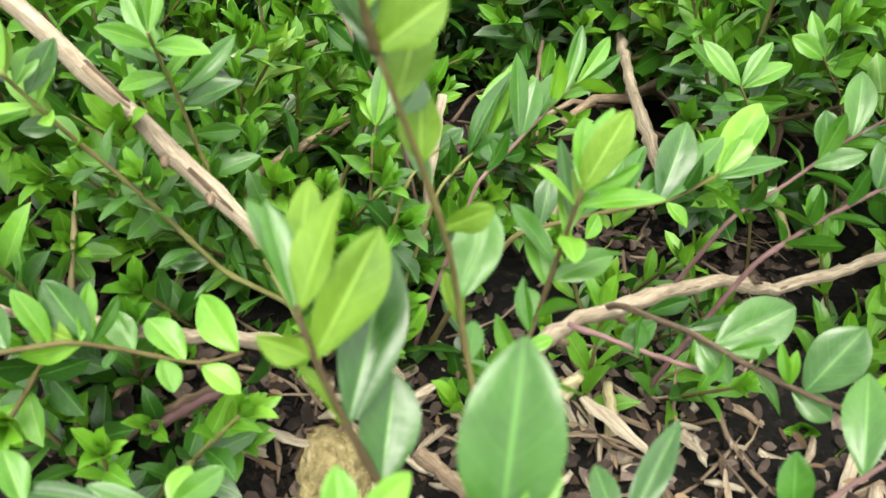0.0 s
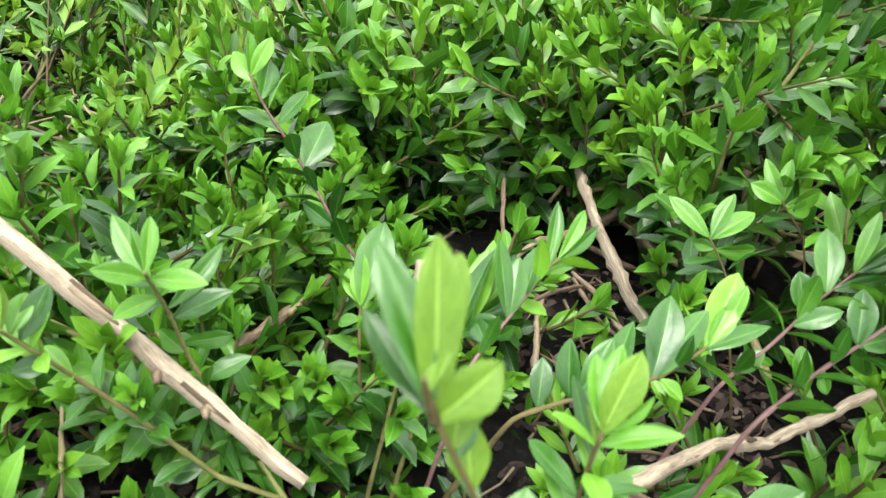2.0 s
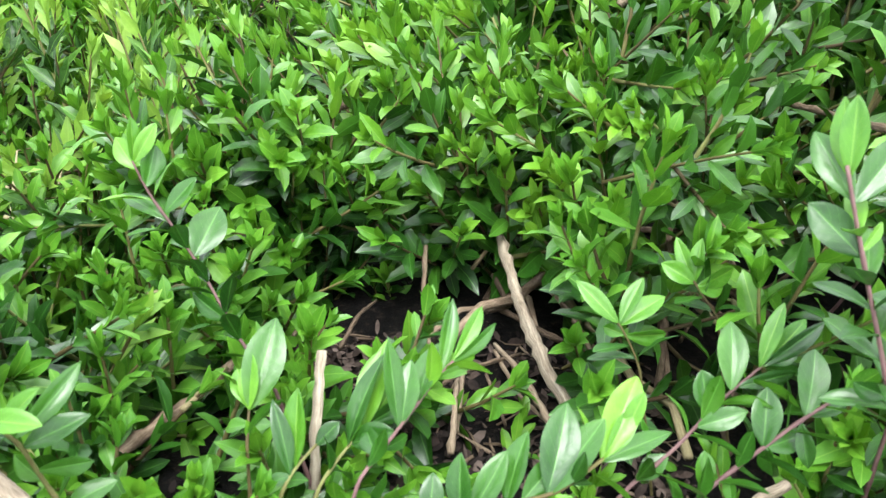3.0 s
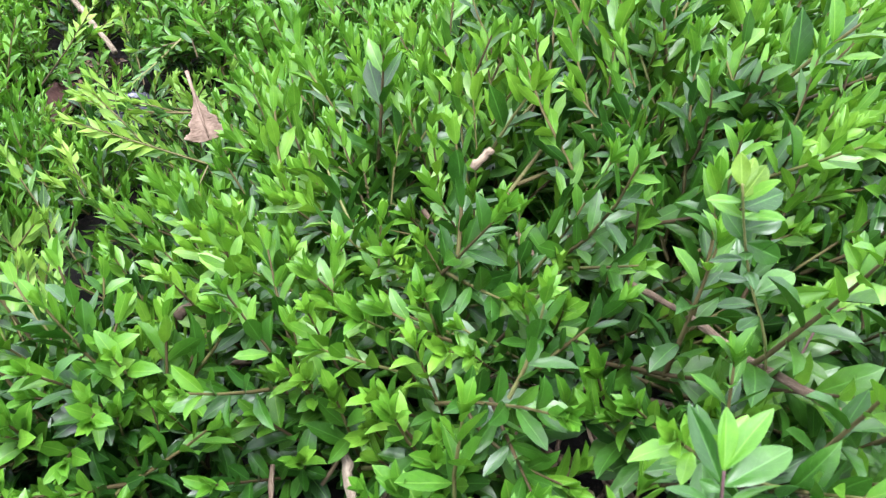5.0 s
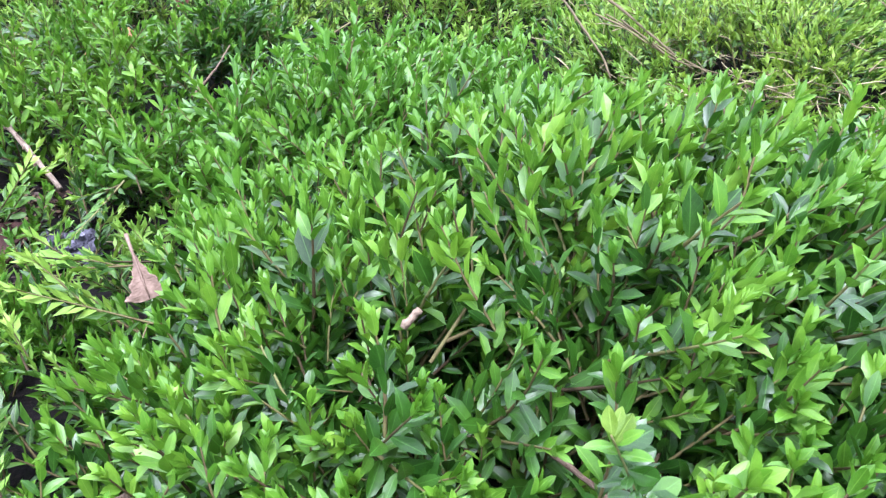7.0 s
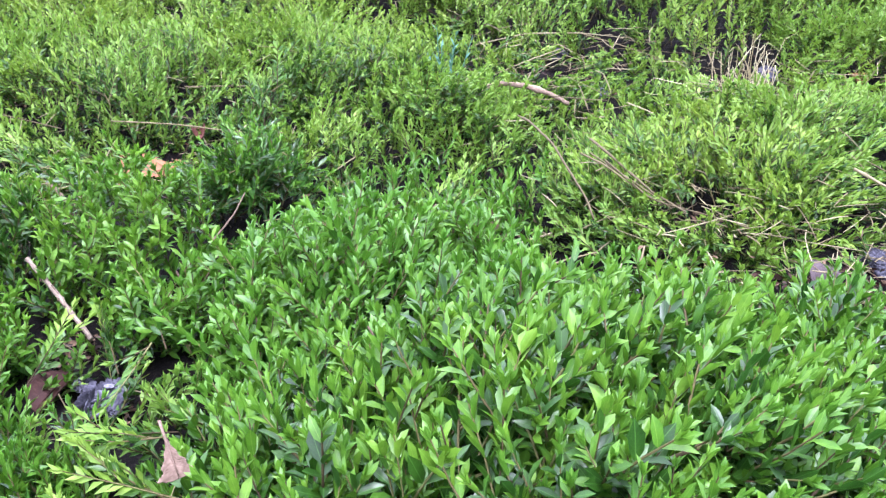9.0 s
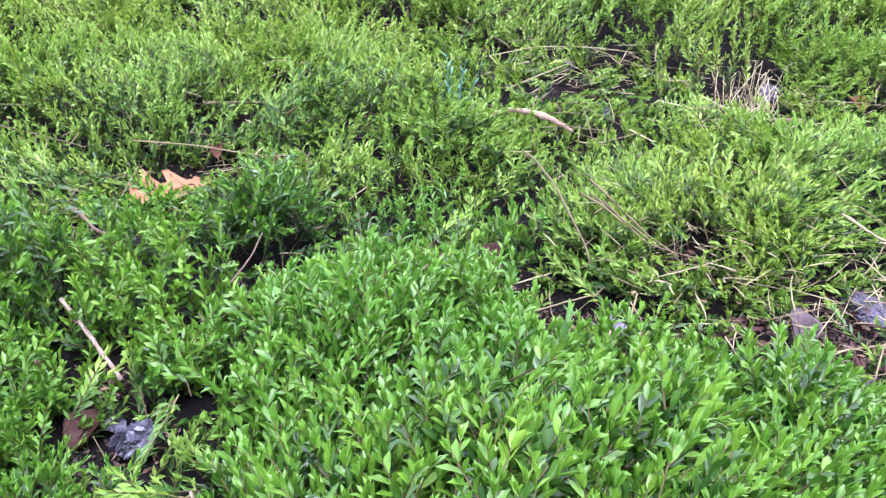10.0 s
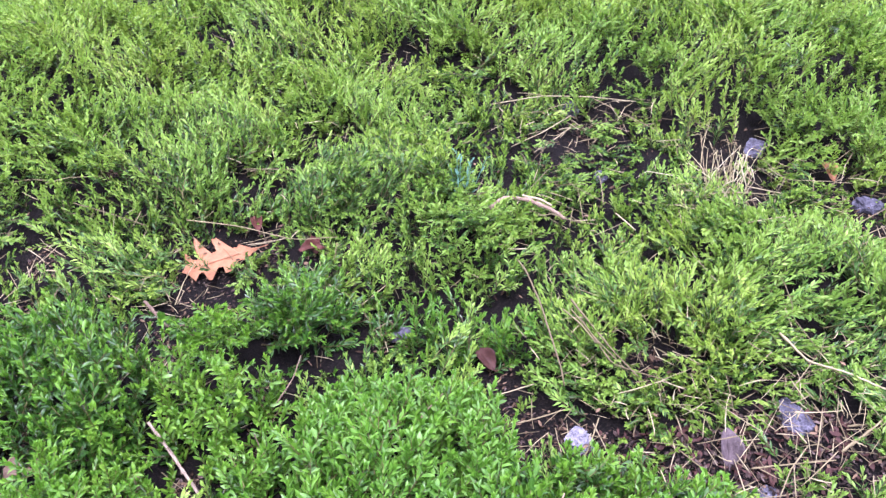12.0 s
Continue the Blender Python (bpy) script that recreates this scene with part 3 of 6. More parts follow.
BROAD = "broad mounded evergreen shrub with small glossy green leaves"
LOW = "low spreading evergreen shrub with small bright green leaves"
DARK = "rounded evergreen shrub with small dark green leaves"
YELLOW = "flat spreading shrub with yellowish-green young shoots"
LABELS = [BROAD, BROAD, BROAD, LOW, LOW, LOW, LOW, LOW, LOW, LOW, LOW, LOW, LOW, LOW, LOW, LOW, DARK, LOW, LOW, DARK, LOW, DARK, YELLOW, YELLOW, BROAD, LOW, LOW, LOW, YELLOW, LOW, LOW, LOW]
for number, mound in enumerate(MOUNDS):
    y = mound[1]
    if mound in BIG_MOUNDS:
        shrub(number, mound, 0.0275, (3, 2), 0.24, 0.105, 3, 290)
    elif y < 0.5:
        shrub(number, mound, 0.019 if y < 0.1 else 0.021, (3, 2) if y < 0.3 else (2, 1), 0.3, 0.09, 2 if y < 0.1 else 3, 290)
    elif y < 1.0:
        shrub(number, mound, 0.026, (2, 1), 0.85, 0.11, 2, 200)
    elif y < 1.5:
        shrub(number, mound, 0.026, (1, 1), 0, 0.1, 2, 80)
    else:
        shrub(number, mound, 0.03, (0, 0), 0, 0.12, 2, 40)


def mound_stems(base, count):
    """Woody stems that fan out under the big mound from its foot."""
    rng = np.random.default_rng(47)
    for k in range(count):
        a = 2 * math.pi * (k + rng.random()) / count if k % 2 else rng.uniform(-2.3, -0.8)
        foot = np.array([0.02 + rng.normal(0, 0.03), 0.27 + rng.normal(0, 0.03), 0])
        foot[2] = float(ground_height(foot[0], foot[1])) - 0.004
        reach = rng.uniform(0.06, 0.15)
        x, y = foot[0] + reach * math.cos(a), foot[1] + reach * math.sin(a)
        top = np.array([x, y, float(ground_height(x, y)) + rng.uniform(0.004, 0.035)])
        rise = rng.uniform(0.004, 0.02)
        line = [foot + (top - foot) * t + np.array([0, 0, rise * math.sin(math.pi * t)]) + rng.normal(0, 0.0018, 3) * (0 < t < 1) for t in np.linspace(0, 1, 9)]
        r = rng.uniform(0.0008, 0.0019)
        ob = mesh_object("stem", tube(line, [r * (1.25 - 0.5 * i / 8) * rng.uniform(0.9, 1.15) for i in range(9)], 6, 0, True), [BARK if k % 3 else STRAW], base, "bare woody stem")
        ob.matrix_parent_inverse = Matrix.Translation(base.location).inverted()


mound_stems([ob for ob in scene.objects if ob.type == "EMPTY"][0], 40)


def dense(x, y):
    """Where the bed is thickly grown: a rounded patch with an uneven edge."""
    ragged = noise.noise((x * 2.2, y * 2.2, 33)) + 0.5 * noise.noise((x * 6, y * 6, 34))
    return (x / 1.95) ** 2 + ((y - 1.55) / 1.6) ** 2 < 1 + 0.22 * ragged


def mat_foliage(name, x0, x1, y0, y1, spacing, detail, seed):
    """The low mat of shoots between the mounds."""
    rng = np.random.default_rng(seed)
    stock = branch_stock(seed + 1, 0.0148, 0.6, detail, 0.085, 1, 8, 0.7)
    pieces = []
    x = x0
    while x < x1:
        y = y0
        while y < y1:
            px, py = x + rng.uniform(0, spacing), y + rng.uniform(0, spacing)
            y += spacing
            if not dense(px, py) or (abs(px) > 0.52 + 0.45 * py and rng.random() < 0.65) or bare(px, py) or noise.noise((px * 17, py * 17, 8)) < -0.58 or any(dome(m, px, py) > float(ground_height(px, py)) + 0.05 for m in MOUNDS):
                continue
            way = unit(np.array([1.3 * noise.noise((px * 4, py * 4, 7)), 1.3 * noise.noise((px * 4, py * 4, 9)), 0.4]) + rng.normal(0, 0.18, 3))
            way[2] = abs(way[2])
            h = 0.048 + 0.035 * noise.noise((px * 6, py * 6, 2)) + rng.normal(0, 0.01) + (0.03 if px < -0.2 and (py < 0.5 or 0.68 < py < 0.85) else 0)
            b = stock[rng.integers(8)]
            size = rng.uniform(0.8, 1.1)
            pieces.append(moved(b, turn_to(way, rng.normal(0, 0.5), Vector((px, py, float(ground_height(px, py)) + h)) - Vector(way) * (b[0][:, 2].max() * size), size)))
        x += spacing
    ob = mesh_object(name, join(pieces), BED_LEAFY)
    tagged(ob, "low mat of small bright green shoots on the soil", "ground cover", kind="stuff")


mat_foliage("ground_cover_near", -1.6, 1.6, 0.1, 1.4, 0.0245, 1, 71)
mat_foliage("ground_cover_far", -2.1, 2.1, 1.4, 3.2, 0.0255, 0, 72)


def outer_mat():
    """The same bed carried on round about, with coarse low shoots."""
    rng = np.random.default_rng(91)
    stock = [shoot(rng, 0.1, 6, 0.03, 0, young=0.5) for _ in range(6)]
    pieces = []
    for i in range(90):
        for j in range(86):
            x, y = -2.9 + 0.065 * (i + rng.random()), -1.6 + 0.065 * (j + rng.random())
            inside = (y > 0.1 and dense(x, y)) or (abs(x) < 0.45 and -0.7 < y <= 0.1)
            if inside or noise.noise((x * 3, y * 3, 21)) < -0.3 or (x / 2.9) ** 4 + ((y - 1.2) / 2.8) ** 4 > 0.8 + 0.3 * noise.noise((x, y, 5)):
                continue
            way = unit(rng.normal(0, 0.35, 3) + (0, 0, 0.9))
            pieces.append(moved(stock[rng.integers(6)], turn_to(way, rng.uniform(0, 6.28), (x, y, float(ground_height(x, y)) - 0.01), rng.uniform(0.8, 1.2))))
    ob = mesh_object("ground_cover_outer", join(pieces), LEAFY)
    tagged(ob, "low mat of small green shoots round the bed", "ground cover", kind="stuff")


outer_mat()


# ---- single shoots of the nearest shrub, each with its stem and leaves ----
def line_at(points, s):
    p = np.asarray(points, float)
    cum = np.r_[0, np.cumsum(np.linalg.norm(np.diff(p, axis=0), axis=1))]
    return np.array([np.interp(s * cum[-1], cum, p[:, k]) for k in range(3)])


def rooted(points):
    """The line of a stem, carried on from its lowest point into the soil."""
    p = [np.array(q, float) for q in points]
    low = p[0]
    g = float(ground_height(low[0], low[1])) - 0.01
    if low[2] > g:
        away = unit((p[0] - p[1]) * (1, 1, 0.3)) * 0.35 * (low[2] - g)
        foot = np.array([low[0] + away[0], low[1] + away[1], g])
        p = [foot, 0.5 * (foot + low) + 0.15 * (p[0] - p[1])] + p
    return p


front = new("honeysuckle_shrub")
front.location = (-0.03, 0.02, float(ground_height(-0.03, 0.02)))
tagged(front, "open leggy shrub of upright shoots with small oval leaves", "shrub", "low shrubs in the bed")
FRONT_INVERSE = Matrix.Translation(front.location).inverted()
LEAF_STOCK = {}


def round_leaf(width, cup, curl, twist, blunt, wave):
    """A leaf one metre long with a cupped section, rolled margins and a wavy edge."""
    rows, cols = 12, (-1.0, -0.72, -0.36, 0.0, 0.36, 0.72, 1.0)
    vs, uv, fs = [], [], []
    for j in range(rows + 1):
        t = 0.012 + 0.983 * j / rows
        w = 0.5 * width * math.sin(math.pi * t ** (1.0 + 0.3 * blunt)) ** (0.9 - 0.3 * blunt) * (1 - max(0.0, t - 0.9) * 2.0)
        a = twist * t
        for s in cols:
            up = cup * w * (1.25 * abs(s) - 0.45 * s ** 4) + wave * width * math.sin(8 * t + 2 * s) * s * s - 0.04 * w * (1 - abs(s)) ** 6
            vs.append((s * w * math.cos(a) - up * math.sin(a), t, -curl * t * t + s * w * math.sin(a) + up * math.cos(a)))
            uv.append((0.5 + 0.5 * s, t))
    n = len(cols)
    for j in range(rows):
        for k in range(n - 1):
            a, b = j * n + k, (j + 1) * n + k
            fs += [(a, a + 1, b + 1), (a, b + 1, b)]
    return np.array(vs), np.array(fs), np.zeros(len(fs)), np.array(uv)


def stock_leaf(kind, ratio, variant):
    """Leaf meshes by kind (0 mature, 1 young, 2 pale young), width and variant, one metre long, shared by the leaves."""
    key = (kind, round(ratio * 10), variant)
    if key not in LEAF_STOCK:
        r = random.Random(str(key))
        arrays = round_leaf(ratio, r.uniform(0.15, 0.5), r.uniform(0.02, 0.3), r.uniform(-0.45, 0.45), r.uniform(0.4, 0.9), r.uniform(0.015, 0.05) if kind < 2 else 0.08)
        me = bpy.data.meshes.new("leaf")
        me.from_pydata(arrays[0], [], arrays[1])
        me.materials.append((MATURE, YOUNG, PALE)[kind])
        me.polygons.foreach_set("use_smooth", np.full(len(arrays[1]), True))
        me.uv_layers.new(name="UVMap").data.foreach_set("uv", np.ascontiguousarray(arrays[3][arrays[1].ravel()], dtype=np.float32).ravel())
        LEAF_STOCK[key] = me
    return LEAF_STOCK[key]


def add_leaf(stem, at, way, face, length, ratio, kind, variant):
    ob = new("leaf", stock_leaf(kind, ratio, variant))
    ob.parent = stem
    ob.matrix_basis = Matrix(frame_along(way, face, at, length).tolist())
    return ob


def add_stem(label, points, radius, mat, root):
    line = rooted(points) if root else [np.array(q, float) for q in points]
    n = 6 * len(line)
    fine = [line_at(line, i / (n - 1)) for i in range(n)]
    fine = [p if i in (0, n - 1) else (fine[i - 1] + 2 * p + fine[i + 1]) / 4 for i, p in enumerate(fine)]
    radii = [0.85 * radius * (1.25 - 0.7 * i / (n - 1)) * (1.25 if i % 6 == 0 else 1) for i in range(n)]
    stem = mesh_object("shoot", tube(fine, radii, 7, 0, True), [mat], front, label)
    stem.matrix_parent_inverse = FRONT_INVERSE
    return stem


def small_pairs(stem, points, taken, length):
    """Smaller opposite leaf pairs on the bare stretches of a shoot, each pair turned across the one before."""
    r = random.Random(str(points[0]))
    reach = sum(math.dist(a, b) for a, b in zip(points, points[1:]))
    count = int(reach / 0.0042)
    for k in range(count):
        s = (k + r.uniform(0.3, 0.7)) / count
        if s < 0.06 or min(abs(s - t) for t in taken) * reach < 0.0016:
            continue
        at = line_at(points, s)
        along = unit(line_at(points, min(1.0, s + 0.04)) - line_at(points, max(0.0, s - 0.04)))
        side = unit(np.cross(along, (0.3, 1.0, 0.2)))
        across = np.cross(along, side)
        turn = k * 1.57 + r.uniform(-0.5, 0.5)
        for way in (0.0, math.pi):
            out = side * math.cos(turn + way) + across * math.sin(turn + way)
            lift = r.uniform(0.5, 1.1)
            add_leaf(stem, at, unit(out + along * lift), unit(along - out * lift + np.array([0, 0, 0.4])), min(0.0115, length * r.uniform(0.85, 1.2)), 0.4 if k % 3 else 0.32, 1 if s > 0.7 else 0, k % 3)


def shoot_by_hand(label, points, radius, mat, leaves, root=True):
    """leaves: place along the line, length in mm, heading, pitch and roll in degrees, width to length, kind."""
    stem = add_stem(label, points, radius, mat, root)
    for k, (s, length, yaw, pitch, roll, ratio, kind) in enumerate(leaves):
        a, b = radians(yaw), radians(pitch)
        way = np.array([math.cos(a) * math.cos(b), math.sin(a) * math.cos(b), math.sin(b)])
        flat = np.array([0, 0, 1.0]) if abs(way[2]) < 0.9987 else np.array([0, 1.0, 0])
        flat = unit(flat - np.dot(flat, way) * way)
        face = flat * math.cos(radians(roll)) + np.cross(way, flat) * math.sin(radians(roll))
        add_leaf(stem, line_at(points, s), way, face, length / 1000, min(0.6, max(0.26, ratio)), kind, k % 3)
    if root and points[0][1] > -0.03:
        small_pairs(stem, points, [leaf[0] for leaf in leaves], float(np.median([leaf[1] for leaf in leaves])) / 1000)
    return stem


# first two tip leaves are young but take the darker mature colour as shade
shoot_by_hand("upright shoot with pale young leaves at its tip", [(-0.0441, -0.0501, 0.2467), (-0.0478, -0.0479, 0.2521), (-0.0509, -0.0457, 0.2569), (-0.0523, -0.0449, 0.2604), (-0.0529, -0.0440, 0.2618)], 0.0006, STEM, [
    (0.93, 10.6, 121, 26, 40, 0.19, 0), (0.96, 9.0, 124, 30, 17, 0.23, 0), (0.97, 10.9, 107, 23, -13, 0.24, 2),
    (0.96, 9.7, 84, 43, -11, 0.38, 2), (0.76, 10.5, 62, 50, 34, 0.43, 2), (0.42, 14.7, 89, 30, 26, 0.37, 0),
    (0.09, 9.0, 99, 26, 8, 0.56, 0), (0.76, 4.8, -157, 43, -48, 0.52, 2), (0.4, 6.6, 152, 47, 19, 0.27, 2),
])
shoot_by_hand("tall upright shoot with wavy young leaves", [(-0.0391, -0.0343, 0.2313), (-0.0430, -0.0300, 0.2430), (-0.0448, -0.0297, 0.2538), (-0.0476, -0.0290, 0.2618), (-0.0510, -0.0309, 0.2750)], 0.0005, STEM, [
    (0.89, 6.0, 82, 47, 27, 0.76, 2), (0.73, 6.0, 114, 58, -22, 0.68, 2), (0.86, 5.0, 83, -1, 43, 0.5, 0),
    (0.66, 5.9, 124, 26, 11, 0.32, 0), (0.58, 4.8, 10, 31, 75, 0.66, 2), (0.37, 9.7, 84, 31, 3, 0.53, 0),
    (0.29, 5.7, 136, 55, 8, 0.42, 2), (0.19, 4.9, 91, 14, 23, 0.46, 0), (0.1, 4.2, 42, -12, 56, 0.47, 0),
    (0.95, 6.4, 130, 25, 2, 0.3, 0),
])
shoot_by_hand("tip of a tall upright shoot", [(-0.0510, -0.0310, 0.2750), (-0.0515, -0.0314, 0.2779), (-0.0518, -0.0319, 0.2808)], 0.0004, STEM, [
    (0.19, 12.1, 121, 54, 11, 0.17, 0), (0.08, 12.4, 99, 59, 6, 0.28, 2), (0.04, 9.3, 137, 21, -16, 0.25, 0),
    (0.0, 5.9, 27, 39, 54, 0.62, 2), (0.49, 11.2, 90, 24, -12, 0.26, 2),
], root=False)
shoot_by_hand("upright shoot with paired oval leaves", [(-0.0375, -0.0250, 0.2204), (-0.0358, -0.0123, 0.2259), (-0.0351, -0.0089, 0.2340), (-0.0344, -0.0073, 0.2420)], 0.0006, STEM, [
    (0.56, 9.0, 32, 19, 29, 0.44, 0), (0.52, 8.8, 121, 37, -5, 0.4, 0), (0.85, 10.1, 113, 32, 11, 0.33, 0),
    (0.84, 7.3, 108, 32, 12, 0.36, 2), (0.99, 10.4, 62, 58, 9, 0.41, 2), (0.99, 8.3, 30, 8, 81, 0.22, 1),
    (1.0, 9.4, 100, 25, -3, 0.35, 1), (1.0, 10.8, 84, 28, -30, 0.33, 1), (0.31, 7.0, 125, 45, -41, 0.43, 0),
    (0.25, 3.7, 27, 18, 28, 0.52, 1), (0.16, 8.5, 157, 60, -61, 0.29, 0),
])
shoot_by_hand("twig with broad dark speckled leaves", [(-0.0234, 0.0128, 0.1963), (-0.0123, 0.0043, 0.2046), (-0.0049, -0.0032, 0.2102), (0.0013, -0.0077, 0.2133), (0.0066, -0.0115, 0.2172)], 0.0008, BARK, [
    (0.48, 14.1, 36, 16, 16, 0.65, 0), (0.83, 12.0, 54, 42, 0, 0.66, 0), (0.4, 8.5, -49, -7, 33, 0.7, 0),
    (0.22, 8.2, -143, -49, -18, 0.69, 0), (0.79, 6.6, -28, -8, 37, 0.82, 0), (0.78, 6.7, 154, 60, -63, 0.3, 1),
    (0.78, 5.8, 124, 71, -51, 0.34, 1),
])
shoot_by_hand("lying shoot with large bright leaves", [(-0.1195, -0.0341, 0.2094), (-0.1012, -0.0353, 0.2188), (-0.0926, -0.0306, 0.2189), (-0.0862, -0.0260, 0.2112), (-0.0796, -0.0244, 0.2088), (-0.0750, -0.0207, 0.2087)], 0.0006, STEM, [
    (0.33, 11.4, 153, 41, 25, 0.43, 0), (0.42, 7.3, 142, 22, -23, 0.6, 0), (0.59, 11.6, -157, -21, -58, 0.31, 1),
    (0.57, 7.2, 179, 7, -48, 0.54, 2), (0.51, 8.3, 141, 66, 25, 0.38, 1), (0.61, 10.3, 155, 44, -30, 0.49, 0),
    (0.58, 8.4, 102, 21, 42, 0.34, 1), (0.61, 7.8, 53, 48, 72, 0.32, 0), (0.72, 6.9, 143, 35, 7, 0.58, 0),
    (0.67, 3.4, -83, 8, 11, 0.69, 0), (0.85, 8.4, 147, 25, 22, 0.55, 1), (0.99, 11.5, 149, 17, -28, 0.49, 1),
    (0.89, 6.6, -13, -3, -4, 0.88, 1), (0.79, 5.8, -46, -3, -28, 0.7, 0),
])
shoot_by_hand("leaning shoot with a cluster of broad leaves", [(-0.0843, 0.0128, 0.1699), (-0.0975, 0.0111, 0.1785), (-0.1082, 0.0081, 0.2016), (-0.1166, 0.0064, 0.2148), (-0.1179, 0.0021, 0.2273), (-0.1165, -0.0007, 0.2327)], 0.0007, STEM, [
    (0.96, 9.3, 166, 35, -16, 0.3, 0), (0.99, 12.0, 126, 59, 19, 0.25, 1), (0.97, 10.0, 133, 47, -13, 0.53, 2),
    (0.93, 6.9, 86, 26, 32, 0.51, 1), (0.89, 9.9, 60, 45, 47, 0.41, 0), (0.79, 6.7, 154, 18, -48, 0.74, 2),
    (0.79, 9.6, 163, 1, -60, 0.36, 0), (0.58, 7.4, 138, 24, 17, 0.83, 0), (0.77, 5.9, -135, 25, -28, 0.8, 0),
    (0.26, 8.2, -157, 3, -29, 0.64, 0), (0.02, 18.3, 148, 45, -50, 0.36, 0), (0.14, 14.8, 137, 47, 21, 0.32, 0),
    (0.39, 6.3, -178, 41, -14, 0.69, 0), (0.61, 7.4, 75, 18, 63, 0.61, 0),
])
shoot_by_hand("slender upright shoot with narrow curling leaves", [(-0.0839, 0.0107, 0.1734), (-0.1055, 0.0247, 0.1957), (-0.1069, 0.0246, 0.2092), (-0.1051, 0.0199, 0.2221), (-0.1007, 0.0126, 0.2338)], 0.0006, STEM, [
    (0.84, 13.2, 144, 40, -27, 0.2, 1), (0.99, 8.6, 93, 44, 41, 0.31, 1), (0.96, 7.6, 120, 66, 19, 0.33, 1),
    (0.66, 15.1, 51, 23, 68, 0.25, 0), (0.8, 8.9, -175, 39, -11, 0.51, 0), (0.61, 11.9, 19, 29, 41, 0.36, 0),
    (0.7, 6.4, -162, -10, -18, 0.52, 0), (0.52, 9.9, 10, 12, 74, 0.41, 0), (0.48, 7.2, 163, 24, -40, 0.57, 0),
    (0.39, 9.7, 28, 29, 22, 0.42, 0), (0.33, 7.4, -163, 33, -65, 0.56, 0),
])
shoot_by_hand("reddish stem with sparse oval leaves", [(-0.0797, 0.0688, 0.1766), (-0.0881, 0.0750, 0.1807), (-0.1002, 0.0865, 0.1913), (-0.1070, 0.0906, 0.1999), (-0.1125, 0.0934, 0.2059), (-0.1163, 0.0962, 0.2130)], 0.0006, RED_STEM, [
    (0.73, 14.9, 158, 21, -5, 0.34, 0), (0.77, 11.4, 40, 42, 21, 0.44, 0), (0.57, 14.7, 74, 27, 31, 0.55, 0),
    (0.28, 11.0, 170, 25, -61, 0.39, 0), (0.89, 10.2, 85, 40, 46, 0.69, 0), (0.96, 9.7, 148, 36, -37, 0.51, 1),
    (0.99, 10.5, 95, 62, 44, 0.45, 1), (0.99, 10.3, 43, 52, 55, 0.45, 1),
])
shoot_by_hand("red-stemmed shoot with narrow pointed leaves", [(-0.0528, 0.0364, 0.1935), (-0.0493, 0.0423, 0.1954), (-0.0451, 0.0481, 0.1998), (-0.0414, 0.0547, 0.2023), (-0.0385, 0.0584, 0.2038)], 0.0006, RED_STEM, [
    (0.61, 12.8, 85, 32, -23, 0.43, 0), (0.86, 15.4, 84, 36, 34, 0.34, 0), (0.99, 12.8, 59, 32, 41, 0.34, 1),
    (0.99, 11.6, 33, 19, 77, 0.21, 0), (0.83, 7.6, 8, 32, 43, 0.34, 0), (0.41, 16.9, 111, 51, 10, 0.29, 0),
    (0.44, 11.9, 90, 50, -3, 0.35, 0), (0.24, 6.6, 39, -11, 64, 0.54, 0), (0.17, 6.9, 122, 15, -24, 0.58, 0),
])
shoot_by_hand("bright young cluster of leaves", [(0.0052, 0.0859, 0.1781), (0.0011, 0.0881, 0.1847), (-0.0019, 0.0890, 0.1886)], 0.0005, STEM, [
    (0.97, 14.1, 153, 31, -35, 0.33, 1), (0.97, 12.6, 64, 39, -7, 0.33, 1), (0.93, 13.2, 37, 28, 5, 0.38, 1),
    (0.71, 9.7, 1, 2, 84, 0.49, 1), (0.71, 5.9, 155, -6, -42, 0.72, 1),
])
shoot_by_hand("bright young cluster of leaves", [(0.0261, 0.1058, 0.1788), (0.0204, 0.1067, 0.1845), (0.0177, 0.1073, 0.1881)], 0.0005, STEM, [
    (0.96, 12.1, 132, 39, -58, 0.31, 1), (0.95, 11.0, 98, 59, -38, 0.37, 1), (0.85, 12.9, 28, 6, 66, 0.39, 1),
    (0.92, 9.8, 171, 27, -41, 0.5, 1), (0.78, 8.2, 17, -8, 66, 0.61, 1),
])
shoot_by_hand("purple-stemmed shoot with spaced oval leaves", [(-0.0039, 0.0413, 0.1941), (0.0041, 0.0477, 0.1984), (0.0146, 0.0596, 0.2025), (0.0232, 0.0678, 0.2044)], 0.0006, RED_STEM, [
    (0.74, 13.8, 91, 43, -1, 0.41, 0), (0.57, 8.7, 121, 54, -24, 0.61, 0), (0.95, 14.0, 71, 52, -7, 0.32, 1),
    (0.96, 15.1, 43, 26, 29, 0.28, 1), (0.97, 15.6, 28, 32, 56, 0.25, 0), (0.78, 12.7, 18, 10, 39, 0.32, 0),
    (0.47, 9.8, 4, 34, 40, 0.36, 0), (1.0, 6.5, 4, 28, 51, 0.46, 0), (0.27, 7.1, -145, -19, 2, 0.61, 0),
    (0.23, 3.6, -15, -32, 68, 1.2, 0),
])
